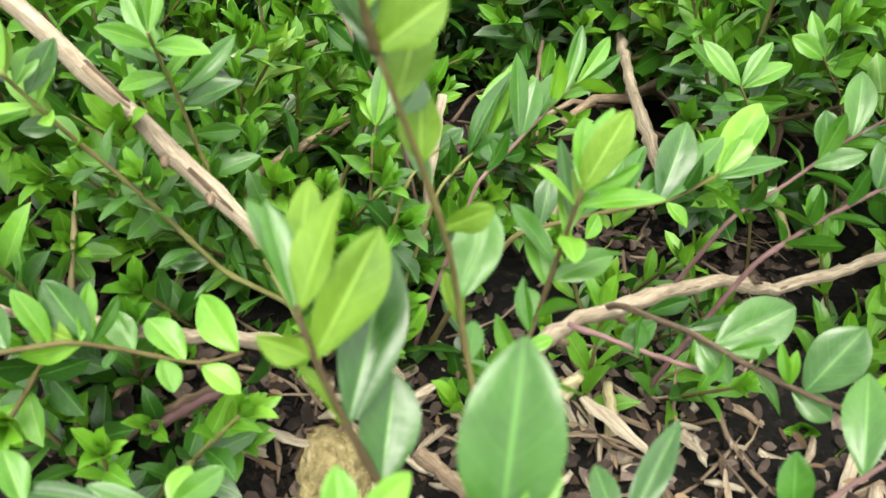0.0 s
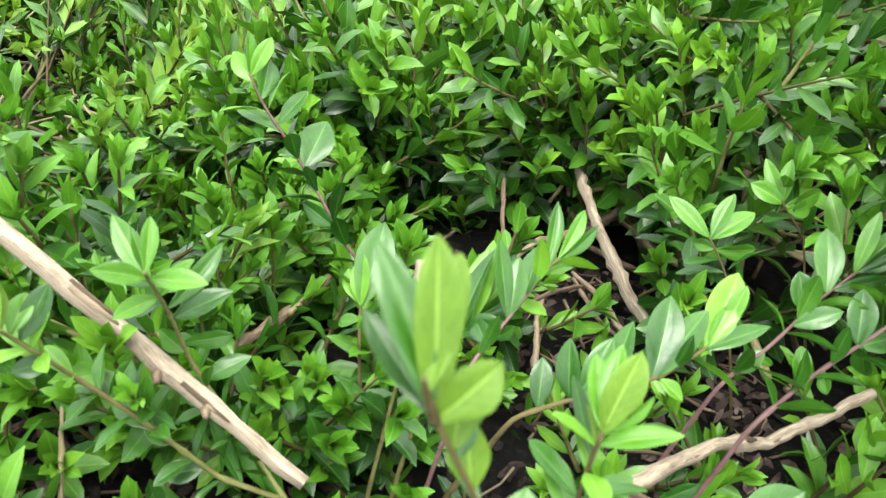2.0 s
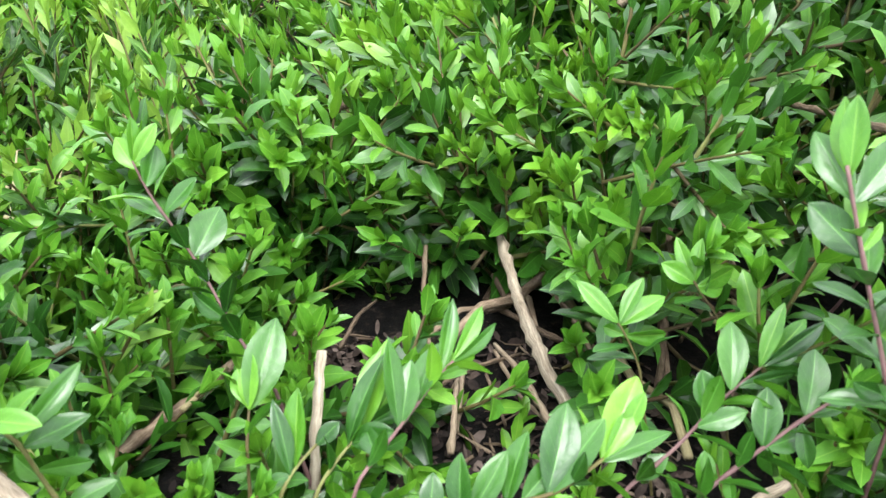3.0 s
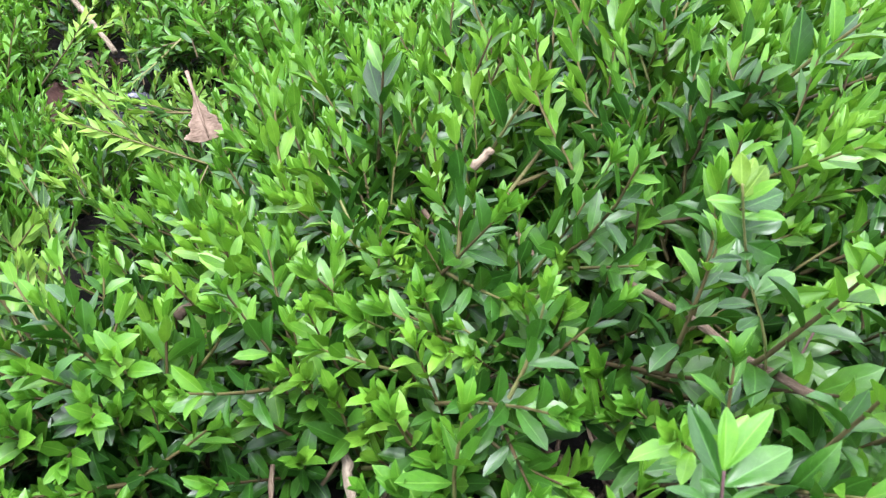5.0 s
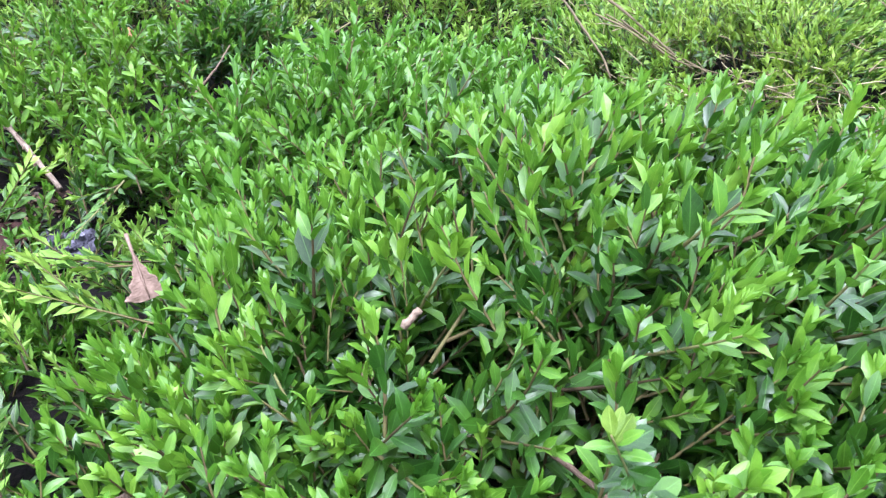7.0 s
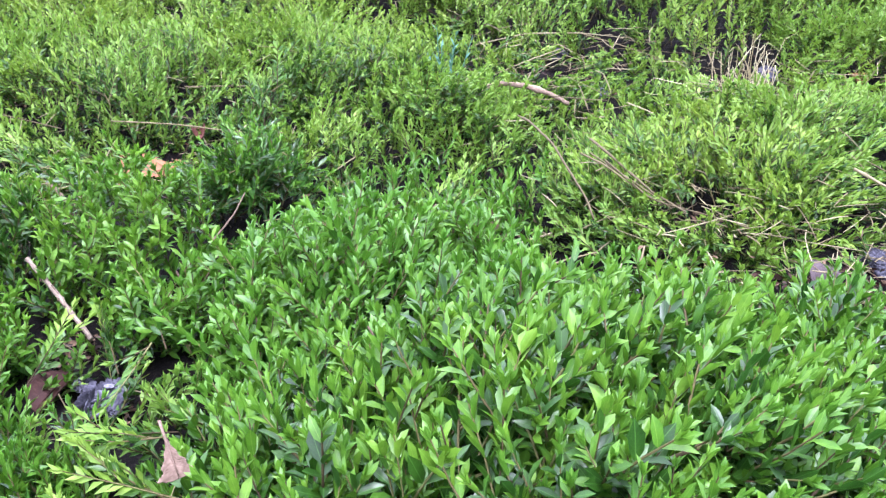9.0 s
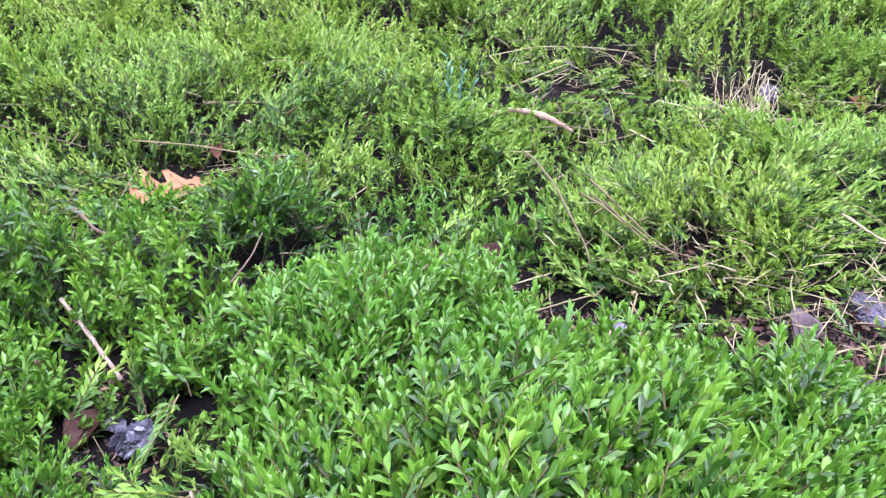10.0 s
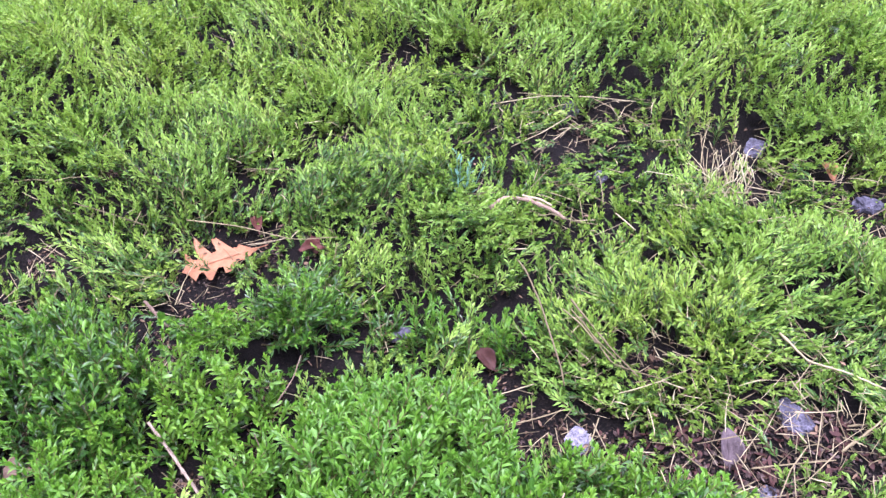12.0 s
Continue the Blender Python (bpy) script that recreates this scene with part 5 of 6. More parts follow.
wood("dry_stalk", "thin dry stalk lying among the shrubs", "stalk", [(0.4083, 1.3366, 0.0500), (0.4396, 1.2827, 0.0500)], (0.0013, 0.00091), STRAW, 6)
wood("dry_stalk", "thin dry stalk lying among the shrubs", "stalk", [(0.1753, 0.8303, 0.0200), (0.2159, 0.8365, 0.0300), (0.2539, 0.8515, 0.0300)], (0.0014, 0.00098), STRAW, 6)
wood("dry_stalk", "thin dry stalk lying among the shrubs", "stalk", [(0.1460, 0.8873, 0.0200), (0.2076, 0.9037, 0.0300)], (0.0012, 0.00084), STRAW, 6)
wood("dry_stalk", "thin dry stalk lying among the shrubs", "stalk", [(0.1732, 1.8092, 0.0200), (0.2977, 1.8014, 0.0500), (0.4235, 1.7979, 0.0500), (0.5953, 1.7989, 0.0300)], (0.0014, 0.00098), STRAW, 6)
wood("dry_stalk", "thin dry stalk lying among the shrubs", "stalk", [(0.4224, 1.7898, 0.0500), (0.4976, 1.7287, 0.0400), (0.5862, 1.6740, 0.0200)], (0.0012, 0.00084), STRAW, 6)
wood("dry_stalk", "thin dry stalk lying among the shrubs", "stalk", [(0.2134, 1.6357, 0.0100), (0.2878, 1.6666, 0.0300), (0.3634, 1.7428, 0.0300)], (0.0013, 0.00091), STRAW, 6)
wood("dry_stalk", "thin dry stalk lying among the shrubs", "stalk", [(0.2650, 1.6130, 0.0100), (0.3214, 1.6581, 0.0200), (0.3606, 1.7078, 0.0200)], (0.0012, 0.00084), STRAW, 6)
wood("dry_stalk", "thin dry stalk lying among the shrubs", "stalk", [(0.6531, 1.6411, 0.0500), (0.6412, 1.5442, 0.0300), (0.6385, 1.4783, 0.0000)], (0.0012, 0.00084), STRAW, 6)
wood("dry_stalk", "thin dry stalk lying among the shrubs", "stalk", [(0.6845, 1.5022, 0.0600), (0.6914, 1.4789, 0.0000)], (0.0018, 0.00126), STRAW, 6)
wood("dry_stalk", "thin dry stalk lying among the shrubs", "stalk", [(0.8501, 1.4521, 0.0600), (0.8520, 1.4105, 0.0000)], (0.0014, 0.00098), STRAW, 6)
wood("dry_stalk", "thin dry stalk lying among the shrubs", "stalk", [(0.8278, 1.3851, 0.0200), (0.9034, 1.4561, 0.0500), (0.9717, 1.5498, 0.0600)], (0.0014, 0.00098), STRAW, 6)
wood("dry_stalk", "thin dry stalk lying among the shrubs", "stalk", [(0.8934, 1.4978, 0.0500), (0.9590, 1.5496, 0.0600), (1.0773, 1.6557, 0.0600)], (0.0012, 0.00084), STRAW, 6)
wood("dry_stalk", "thin dry stalk lying among the shrubs", "stalk", [(0.7263, 1.4870, 0.0100), (0.8246, 1.4211, 0.0300), (0.8927, 1.3514, 0.0400)], (0.0014, 0.00098), STRAW, 6)
wood("dry_stalk", "thin dry stalk lying among the shrubs", "stalk", [(0.5643, 1.4337, 0.0100), (0.6593, 1.4390, 0.0300), (0.7734, 1.4435, 0.0200)], (0.0014, 0.00098), STRAW, 6)
wood("dry_stalk", "thin dry stalk lying among the shrubs", "stalk", [(0.4880, 1.7447, 0.0300), (0.6142, 1.7445, 0.0200), (0.7448, 1.7133, 0.0200)], (0.001, 0.0007), STRAW, 6)
wood("dry_stalk", "thin dry stalk lying among the shrubs", "stalk", [(0.6747, 1.4422, 0.0200), (0.7282, 1.2827, 0.0500), (0.7774, 1.2038, 0.0600)], (0.0012, 0.00084), STRAW, 6)
wood("dry_stalk", "thin dry stalk lying among the shrubs", "stalk", [(0.8078, 1.2837, 0.0500), (0.8827, 1.3024, 0.0500), (0.9717, 1.3587, 0.0500)], (0.0014, 0.00098), STRAW, 6)
wood("dry_stalk", "thin dry stalk lying among the shrubs", "stalk", [(0.7790, 1.2317, 0.0500), (0.8442, 1.2378, 0.0600), (0.9493, 1.3032, 0.0500)], (0.0012, 0.00084), STRAW, 6)
wood("dry_stalk", "thin dry stalk lying among the shrubs", "stalk", [(0.8456, 1.2325, 0.0500), (0.9350, 1.2678, 0.0500)], (0.0014, 0.00098), STRAW, 6)
wood("dry_stalk", "thin dry stalk lying among the shrubs", "stalk", [(0.6265, 0.9770, 0.0800), (0.6596, 0.9231, 0.0700), (0.7063, 0.9139, 0.0600)], (0.0022, 0.00154), STRAW, 6)
wood("dry_stalk", "thin dry stalk lying among the shrubs", "stalk", [(0.6655, 0.9319, 0.0600), (0.7228, 0.9080, 0.0600), (0.7790, 0.8812, 0.0500)], (0.0018, 0.00126), STRAW, 6)
wood("dry_stalk", "thin dry stalk lying among the shrubs", "stalk", [(0.5346, 0.7557, 0.0100), (0.5936, 0.7576, 0.0200), (0.6661, 0.7655, 0.0200)], (0.0016, 0.00112), STRAW, 6)
wood("dry_stalk", "thin dry stalk lying among the shrubs", "stalk", [(0.6806, 0.7811, 0.0200), (0.7159, 0.7989, 0.0400), (0.7561, 0.8243, 0.0500)], (0.0024, 0.00168), STRAW, 6)
wood("dry_stalk", "thin dry stalk lying among the shrubs", "stalk", [(0.7073, 0.8298, 0.0200), (0.7717, 0.8360, 0.0200)], (0.002, 0.0014), STRAW, 6)
wood("dry_stalk", "thin dry stalk lying among the shrubs", "stalk", [(0.4102, 0.7998, 0.0200), (0.4594, 0.7433, 0.0200), (0.4831, 0.7253, 0.0100)], (0.0012, 0.00084), STRAW, 6)
wood("dry_stalk", "thin dry stalk lying among the shrubs", "stalk", [(0.3241, 0.7078, 0.0200), (0.3283, 0.7709, 0.0300)], (0.001, 0.0007), STRAW, 6)
wood("dry_stalk", "thin dry stalk lying among the shrubs", "stalk", [(0.2994, 0.8124, 0.0600), (0.2801, 0.7705, 0.0300), (0.2560, 0.7415, 0.0200)], (0.0012, 0.00084), STRAW, 6)
wood("dry_stalk", "thin dry stalk lying among the shrubs", "stalk", [(0.2914, 0.8090, 0.0500), (0.3132, 0.7777, 0.0200)], (0.001, 0.0007), STRAW, 6)
wood("dry_stalk", "thin dry stalk lying among the shrubs", "stalk", [(0.5628, 0.7047, 0.0100), (0.5860, 0.7428, 0.0300), (0.6201, 0.7770, 0.0400)], (0.0012, 0.00084), STRAW, 6)
wood("dry_stalk", "thin dry stalk lying among the shrubs", "stalk", [(-0.7550, 1.9851, 0.0600), (-0.7000, 1.8697, 0.0500), (-0.6790, 1.8100, 0.0200)], (0.0022, 0.00154), STRAW, 6)
wood("dry_stalk", "thin dry stalk lying among the shrubs", "stalk", [(-0.3235, 1.9342, 0.0500), (-0.2931, 1.8542, 0.0300), (-0.2505, 1.7894, 0.0200)], (0.0018, 0.00126), STRAW, 6)
wood("dry_stalk", "thin dry stalk lying among the shrubs", "stalk", [(-0.2031, 2.0512, 0.0300), (-0.1057, 1.9621, 0.0200), (-0.0433, 1.8924, 0.0100)], (0.0014, 0.00098), STRAW, 6)
wood("dry_stalk", "thin dry stalk lying among the shrubs", "stalk", [(-0.4753, 1.3282, 0.0300), (-0.3672, 1.3112, 0.0300), (-0.2455, 1.2683, 0.0300), (-0.1577, 1.2898, 0.0200)], (0.0012, 0.00084), STRAW, 6)
wood("dry_stalk", "thin dry stalk lying among the shrubs", "stalk", [(-0.3930, 1.5085, 0.0300), (-0.2800, 1.5100, 0.0300), (-0.1794, 1.5038, 0.0200)], (0.0012, 0.00084), STRAW, 6)
wood("dry_stalk", "thin dry stalk lying among the shrubs", "stalk", [(-0.8038, 1.4370, 0.0400), (-0.7548, 1.4445, 0.0500), (-0.6912, 1.4653, 0.0400)], (0.0012, 0.00084), STRAW, 6)
wood("dry_stalk", "thin dry stalk lying among the shrubs", "stalk", [(-1.0922, 1.9071, 0.0500), (-1.0371, 1.9530, 0.0500), (-0.9765, 2.0323, 0.0500)], (0.0014, 0.00098), STRAW, 6)
wood("dry_stalk", "thin dry stalk lying among the shrubs", "stalk", [(-0.4505, 1.1123, 0.0000), (-0.4404, 1.1532, 0.0200), (-0.4140, 1.1656, 0.0600)], (0.001, 0.0007), STRAW, 6)
wood("dry_stalk", "thin dry stalk lying among the shrubs", "stalk", [(-0.9097, 1.4491, 0.0300), (-0.8419, 1.4645, 0.0300), (-0.7508, 1.4512, 0.0300)], (0.0012, 0.00084), STRAW, 6)
wood("dry_stalk", "thin dry stalk lying among the shrubs", "stalk", [(-0.1651, 1.3631, 0.0200), (-0.1065, 1.3799, 0.0300), (-0.0474, 1.3903, 0.0300)], (0.0012, 0.00084), STRAW, 6)
wood("dry_stalk", "thin dry stalk lying among the shrubs", "stalk", [(-0.7195, 1.3690, 0.0400), (-0.6319, 1.3448, 0.0300), (-0.5572, 1.3210, 0.0200)], (0.0012, 0.00084), STRAW, 6)
wood("dry_stalk", "thin dry stalk lying among the shrubs", "stalk", [(-0.6515, 1.7342, 0.0500), (-0.5858, 1.8016, 0.0500), (-0.4959, 1.8339, 0.0400)], (0.001, 0.0007), STRAW, 6)
wood("dry_stalk", "thin dry stalk lying among the shrubs", "stalk", [(0.2595, 1.8347, 0.0300), (0.3440, 1.8328, 0.0400), (0.4420, 1.8310, 0.0500)], (0.001, 0.0007), STRAW, 6)
wood("dry_stalk", "thin dry stalk lying among the shrubs", "stalk", [(-0.0949, 1.0864, 0.0300), (-0.0443, 1.1262, 0.0500)], (0.0012, 0.00084), STRAW, 6)
wood("twig", "bare brownish stem between the leaves", "twig", [(-0.0117, 0.5604, 0.1300), (0.0082, 0.5261, 0.1200)], (0.0012, 0.0009), BARK, 6)
wood("twig", "bare brownish stem between the leaves", "twig", [(0.1293, 0.4857, 0.1500), (0.1435, 0.5233, 0.1600), (0.1521, 0.5468, 0.1600)], (0.0012, 0.0009), BARK, 6)
wood("twig", "bare brownish stem between the leaves", "twig", [(0.1952, 0.5819, 0.1400), (0.2159, 0.6218, 0.1500)], (0.0012, 0.0009), BARK, 6)
wood("twig", "bare brownish stem between the leaves", "twig", [(0.3545, 0.4928, 0.1200), (0.3974, 0.5550, 0.1300)], (0.0012, 0.0009), BARK, 6)
wood("twig", "bare brownish stem between the leaves", "twig", [(-0.0636, 0.4788, 0.1300), (-0.0387, 0.4438, 0.1300)], (0.0012, 0.0009), BARK, 6)
wood("twig", "bare brownish stem between the leaves", "twig", [(0.1935, 0.5174, 0.1400), (0.2194, 0.5503, 0.1500)], (0.0012, 0.0009), BARK, 6)
wood("twig", "bare brownish stem between the leaves", "twig", [(-0.0275, 0.7845, 0.1100), (-0.0164, 0.7286, 0.1000)], (0.0012, 0.0009), BARK, 6)
wood("twig", "bare brownish stem between the leaves", "twig", [(-0.2074, 0.8366, 0.0600), (-0.1840, 0.8696, 0.0800), (-0.1759, 0.9101, 0.0900)], (0.0012, 0.0009), BARK, 6)
wood("twig", "bare brownish stem between the leaves", "twig", [(0.0294, 0.7828, 0.1100), (0.0557, 0.8101, 0.1200)], (0.0012, 0.0009), BARK, 6)
wood("twig", "bare brownish stem between the leaves", "twig", [(0.0235, 0.7643, 0.1200), (0.0438, 0.7957, 0.1200)], (0.0012, 0.0009), BARK, 6)
wood("twig", "bare brownish stem between the leaves", "twig", [(-0.2321, 0.7755, 0.0600), (-0.2038, 0.7272, 0.0500)], (0.0012, 0.0009), BARK, 6)
wood("twig", "bare brown twig in the open gap under the shrub", "twig", [(-0.1260, 0.0750, 0.1280), (-0.1175, 0.0995, 0.1270), (-0.1090, 0.1240, 0.1180)], (0.0011, 0.00082), BARK, 6)
wood("twig", "bare brown twig in the open gap under the shrub", "twig", [(-0.1150, 0.0720, 0.1280), (-0.1065, 0.0870, 0.1270), (-0.0980, 0.1020, 0.1180)], (0.0009, 0.00068), BARK, 6)
wood("twig", "bare brown twig in the open gap under the shrub", "twig", [(-0.0760, 0.1210, 0.1280), (-0.0730, 0.1370, 0.1270), (-0.0700, 0.1530, 0.1180)], (0.0008, 0.0006), BARK, 6)
wood("twig", "bare brown twig in the open gap under the shrub", "twig", [(-0.0090, 0.1030, 0.1280), (-0.0180, 0.1215, 0.1270), (-0.0270, 0.1400, 0.1180)], (0.0011, 0.00082), BARK, 6)
wood("twig", "bare brown twig in the open gap under the shrub", "twig", [(0.0060, 0.1280, 0.1280), (-0.0025, 0.1500, 0.1270), (-0.0110, 0.1720, 0.1180)], (0.0009, 0.00068), BARK, 6)
wood("twig", "bare brown twig in the open gap under the shrub", "twig", [(0.0090, 0.1260, 0.1280), (-0.0010, 0.1365, 0.1270), (-0.0110, 0.1470, 0.1180)], (0.0008, 0.0006), BARK, 6)
wood("twig", "bare brown twig in the open gap under the shrub", "twig", [(-0.0370, 0.0880, 0.1280), (-0.0375, 0.1060, 0.1270), (-0.0380, 0.1240, 0.1180)], (0.0011, 0.00082), BARK, 6)
wood("twig", "bare brown twig in the open gap under the shrub", "twig", [(-0.0500, 0.1050, 0.1280), (-0.0340, 0.1210, 0.1270), (-0.0180, 0.1370, 0.1180)], (0.0009, 0.00068), BARK, 6)
wood("twig", "bare brown twig in the open gap under the shrub", "twig", [(-0.0930, 0.1160, 0.1280), (-0.0905, 0.1310, 0.1270), (-0.0880, 0.1460, 0.1180)], (0.0008, 0.0006), BARK, 6)


# ---- stones, dead leaves and litter ----
def crumpled(seed, size, blocky, folds):
    """A rounded block of the given half-sizes with creases, pits and broken corners."""
    bm = bmesh.new()
    bmesh.ops.create_icosphere(bm, subdivisions=5 if size[0] > 0.017 else 4 if size[0] > 0.009 else 3, radius=1.0)
    for v in bm.verts:
        p = v.co * (1.0 / max(abs(c) for c in v.co)) ** blocky
        q = p + Vector((seed * 7.3, seed * 3.1, 0))
        p *= 0.92 + 0.3 * noise.noise(q * 0.9)
        for scale, depth in ((1.5, 0.3), (3.3, 0.3), (7.0, 0.2), (15.0, 0.1)):
            at = q * scale
            p += Vector((abs(noise.noise(at)) - 0.25, abs(noise.noise(at + Vector((9, 0, 0)))) - 0.25, 0.25 - abs(noise.noise(at + Vector((0, 9, 0)))))) * depth * folds
        v.co = Vector((p.x * size[0], p.y * size[1], p.z * size[2]))
    return bm


def stone_object(bm, mat, label, place, group):
    me = bpy.data.meshes.new("stone")
    bm.to_mesh(me)
    bm.free()
    me.materials.append(mat)
    ob = new("stone", me)
    ob.matrix_world = place
    return tagged(ob, label, "stone", group)


def rock(label, x, y, z, size, seed, mat, blocky=0.45, folds=0.8):
    place = Matrix.Translation((x, y, z)) @ Euler((0.1 * seed % 0.4, 0.05, seed * 1.3)).to_matrix().to_4x4()
    return stone_object(crumpled(seed, size, blocky, folds), mat, label, place, "grey stones")


def crumbled_lump(label, x, y, z, size, seed, mat, flakes):
    """A lump that is falling apart into tilted flat flakes."""
    r = random.Random(seed)
    lump = stone_object(crumpled(seed, (size * 0.6, size * 0.5, size * 0.26), 0.25, 1.7), mat, label, Matrix.Translation((x, y, z)), "grey stones")
    for k in range(flakes):
        a = 2 * math.pi * (k + r.random()) / flakes
        bm = crumpled(seed + 13 * k + 1, (size * r.uniform(0.2, 0.42), size * r.uniform(0.12, 0.26), size * r.uniform(0.05, 0.11)), 0.1, 2.0)
        me = bpy.data.meshes.new("flake")
        bm.to_mesh(me)
        bm.free()
        me.materials.append(mat)
        ob = new("flake", me)
        ob.parent = lump
        out = size * r.uniform(0.1, 0.7)
        ob.matrix_basis = Matrix.Translation((out * math.cos(a), out * math.sin(a), size * r.uniform(0.05, 0.4) - out * 0.25)) @ Euler((r.uniform(-1.2, 1.2), r.uniform(-1.2, 1.2), r.uniform(0, 6.28))).to_matrix().to_4x4()
    return lump


def ground_at(x, y):
    return float(ground_height(x, y)) + 0.012 * noise.noise((x * 9, y * 9, 0)) + 0.006 * noise.noise((x * 40, y * 40, 5))


ASHY = "crumbly blue-grey lump lying on the soil"
crumbled_lump(ASHY, -0.27, 0.617, 0.01, 0.03, 1, STONE, 26)
crumbled_lump(ASHY, -0.302, 0.648, 0.006, 0.017, 4, STONE, 10)
rock("pale papery chip lying on the grey lump", -0.263, 0.617, 0.029, (0.005, 0.003, 0.0016), 12, PALE_STONE, 0.3, 1.4)
rock("pale grey pitted stone among stalks", 0.275, 0.808, -0.004, (0.022, 0.02, 0.02), 3, PALE_STONE, 0.6, 0.9)
rock("grey stone half under the shrubs", 0.64, 0.87, -0.014, (0.036, 0.02, 0.018), 4, STONE)
rock("grey stone half under the shrubs", 0.555, 0.715, -0.018, (0.04, 0.025, 0.018), 5, STONE)
rock("small grey stone on bare soil", 0.375, 1.83, -0.01, (0.028, 0.022, 0.016), 6, STONE)
rock("small grey stone on bare soil", 0.985, 1.44, -0.01, (0.03, 0.02, 0.022), 7, STONE)
rock("small grey stone on bare soil", 0.80, 1.66, -0.01, (0.03, 0.024, 0.018), 8, STONE)
rock("small grey stone on bare soil", 0.41, 1.53, 0.0, (0.016, 0.014, 0.012), 9, STONE)
rock("small grey stone on bare soil", -0.02, 1.05, -0.012, (0.022, 0.012, 0.012), 10, STONE)
rock("mossy pale lump of old wood", -0.066, -0.014, 0.158, (0.010, 0.008, 0.007), 11, MOSSY)


# half-width of an oak leaf along its midrib: pointed lobes and deep bays
OAK_EDGE = ((0.0, 0.08, 0.15, 0.21, 0.27, 0.35, 0.43, 0.47, 0.54, 0.62, 0.69, 0.74, 0.8, 0.86, 0.92, 1.0), (0.03, 0.1, 0.46, 0.3, 0.3, 0.97, 0.78, 0.36, 0.4, 1.0, 0.8, 0.34, 0.36, 0.62, 0.28, 0.0))


def dead_leaf(name, label, category, place, turn, length, lobes, width, curl, mat, stalk=0.25, fan=False):
    """A dry leaf: a lobed, cupped blade with thickness, raised midrib and stalk."""
    thing = new(name)
    thing.matrix_world = place @ Matrix.Rotation(turn, 4, "Z")
    tagged(thing, label, category)
    n, rings = 72, 6
    r = random.Random(label)
    vs, fs, uv = [], [], []
    for j in range(rings + 1):
        for i in range(n + 1):
            t = i / n
            y = t
            w = width * math.sin(math.pi * min(1, t * 0.97 + 0.015)) ** 0.7
            if lobes:
                w = width * float(np.interp(t, *OAK_EDGE)) * (1 + 0.1 * math.sin(31 * t))
            elif fan:
                w = width * (0.05 + t ** 1.3) * (1.0 if t < 0.9 else 1 - 5 * (t - 0.9)) * (1 + 0.12 * math.sin(23 * t))
            for s in (-1, 1):
                k = j / rings
                x = s * w * k
                y2 = y + (0.17 if lobes else 0.02) * k * k * min(1, w / width) * (1.1 - t)
                z = curl * (k * min(1, w / width)) ** 2 + 0.05 * curl * math.sin(9 * t + 3 * s * k) - 0.25 * curl * t * t + 0.06 * curl * r.uniform(-1, 1) * k
                vs.append((x * length, y2 * length, z * length))
                uv.append((0.5 + 0.5 * s * k, t))
    row = 2 * (n + 1)
    for j in range(rings):
        for i in range(n):
            for s in (0, 1):
                a, b = j * row + 2 * i + s, (j + 1) * row + 2 * i + s
                quad = (a, a + 2, b + 2, b) if s == 0 else (a, b, b + 2, a + 2)
                fs += [(quad[0], quad[1], quad[2]), (quad[0], quad[2], quad[3])]
    blade = mesh_object("blade", (np.array(vs), np.array(fs), np.zeros(len(fs)), np.array(uv)), [mat], thing)
    thick = blade.modifiers.new("thickness", "SOLIDIFY")
    thick.thickness = 0.0006
    rib = [(0, length * t, length * (-0.25 * curl * t * t) + 0.0006) for t in (-stalk, -stalk * 0.5, 0, 0.3, 0.6, 0.95)]
    mesh_object("midrib", tube(rib, [0.0013, 0.0011, 0.001, 0.0008, 0.0006, 0.0003], 5, 0, True), [mat], thing)
    return thing


dead_leaf("oak_leaf", "large dry orange-tan lobed oak leaf on dark soil", "leaf", Matrix.Translation((-0.338, 1.335, -0.05)) @ Euler((0.0, 0.0, 0)).to_matrix().to_4x4(), radians(117), 0.165, 6, 0.42, 0.1, OAK, 0.12)
dead_leaf("oak_leaf", "dry brown oak leaf partly under the shrubs", "leaf", Matrix.Translation((-0.325, 1.39, -0.058)) @ Euler((0.05, 0.0, 0)).to_matrix().to_4x4(), radians(40), 0.075, 6, 0.36, 0.15, OAK, 0.15)
for x, y, z, heading, length in ((-0.335, 1.345, -0.012, 20, 0.045), (-0.19, 1.28, 0.0, 100, 0.05), (-0.22, 1.32, -0.004, 200, 0.045)):
    dead_leaf("dead_leaf", "dark reddish dead leaf caught under the shrubs", "leaf", Matrix.Translation((x, y, z)) @ Euler((0.2, 0.1, 0)).to_matrix().to_4x4(), radians(heading), length, 0, 0.26, 0.35, RED_LEAF, 0.2)
dead_leaf("dead_leaf", "torn pinkish-brown dead leaf with its stalk up", "leaf", Matrix(frame_along((0.3, -0.5, -0.62), (0.15, -0.75, 0.6), (-0.143, 0.417, 0.143)).tolist()), 0.0, 0.029, 0, 0.42, 0.3, BROWN, 0.42, True)
dead_leaf("dead_leaf", "dark reddish-brown dead leaf beside the grey lump", "leaf", Matrix.Translation((-0.318, 0.665, 0.012)) @ Euler((0.25, -0.1, 0)).to_matrix().to_4x4(), radians(150), 0.055, 0, 0.36, 0.25, DARK_LEAF, 0.1)
dead_leaf("dead_leaf", "grey-brown pointed dead leaf standing on the soil", "leaf", Matrix.Translation((0.505, 0.765, 0.0)) @ Euler((0.75, 0.0, 0)).to_matrix().to_4x4(), radians(0), 0.06, 0, 0.3, 0.35, GREY_LEAF, 0.1)
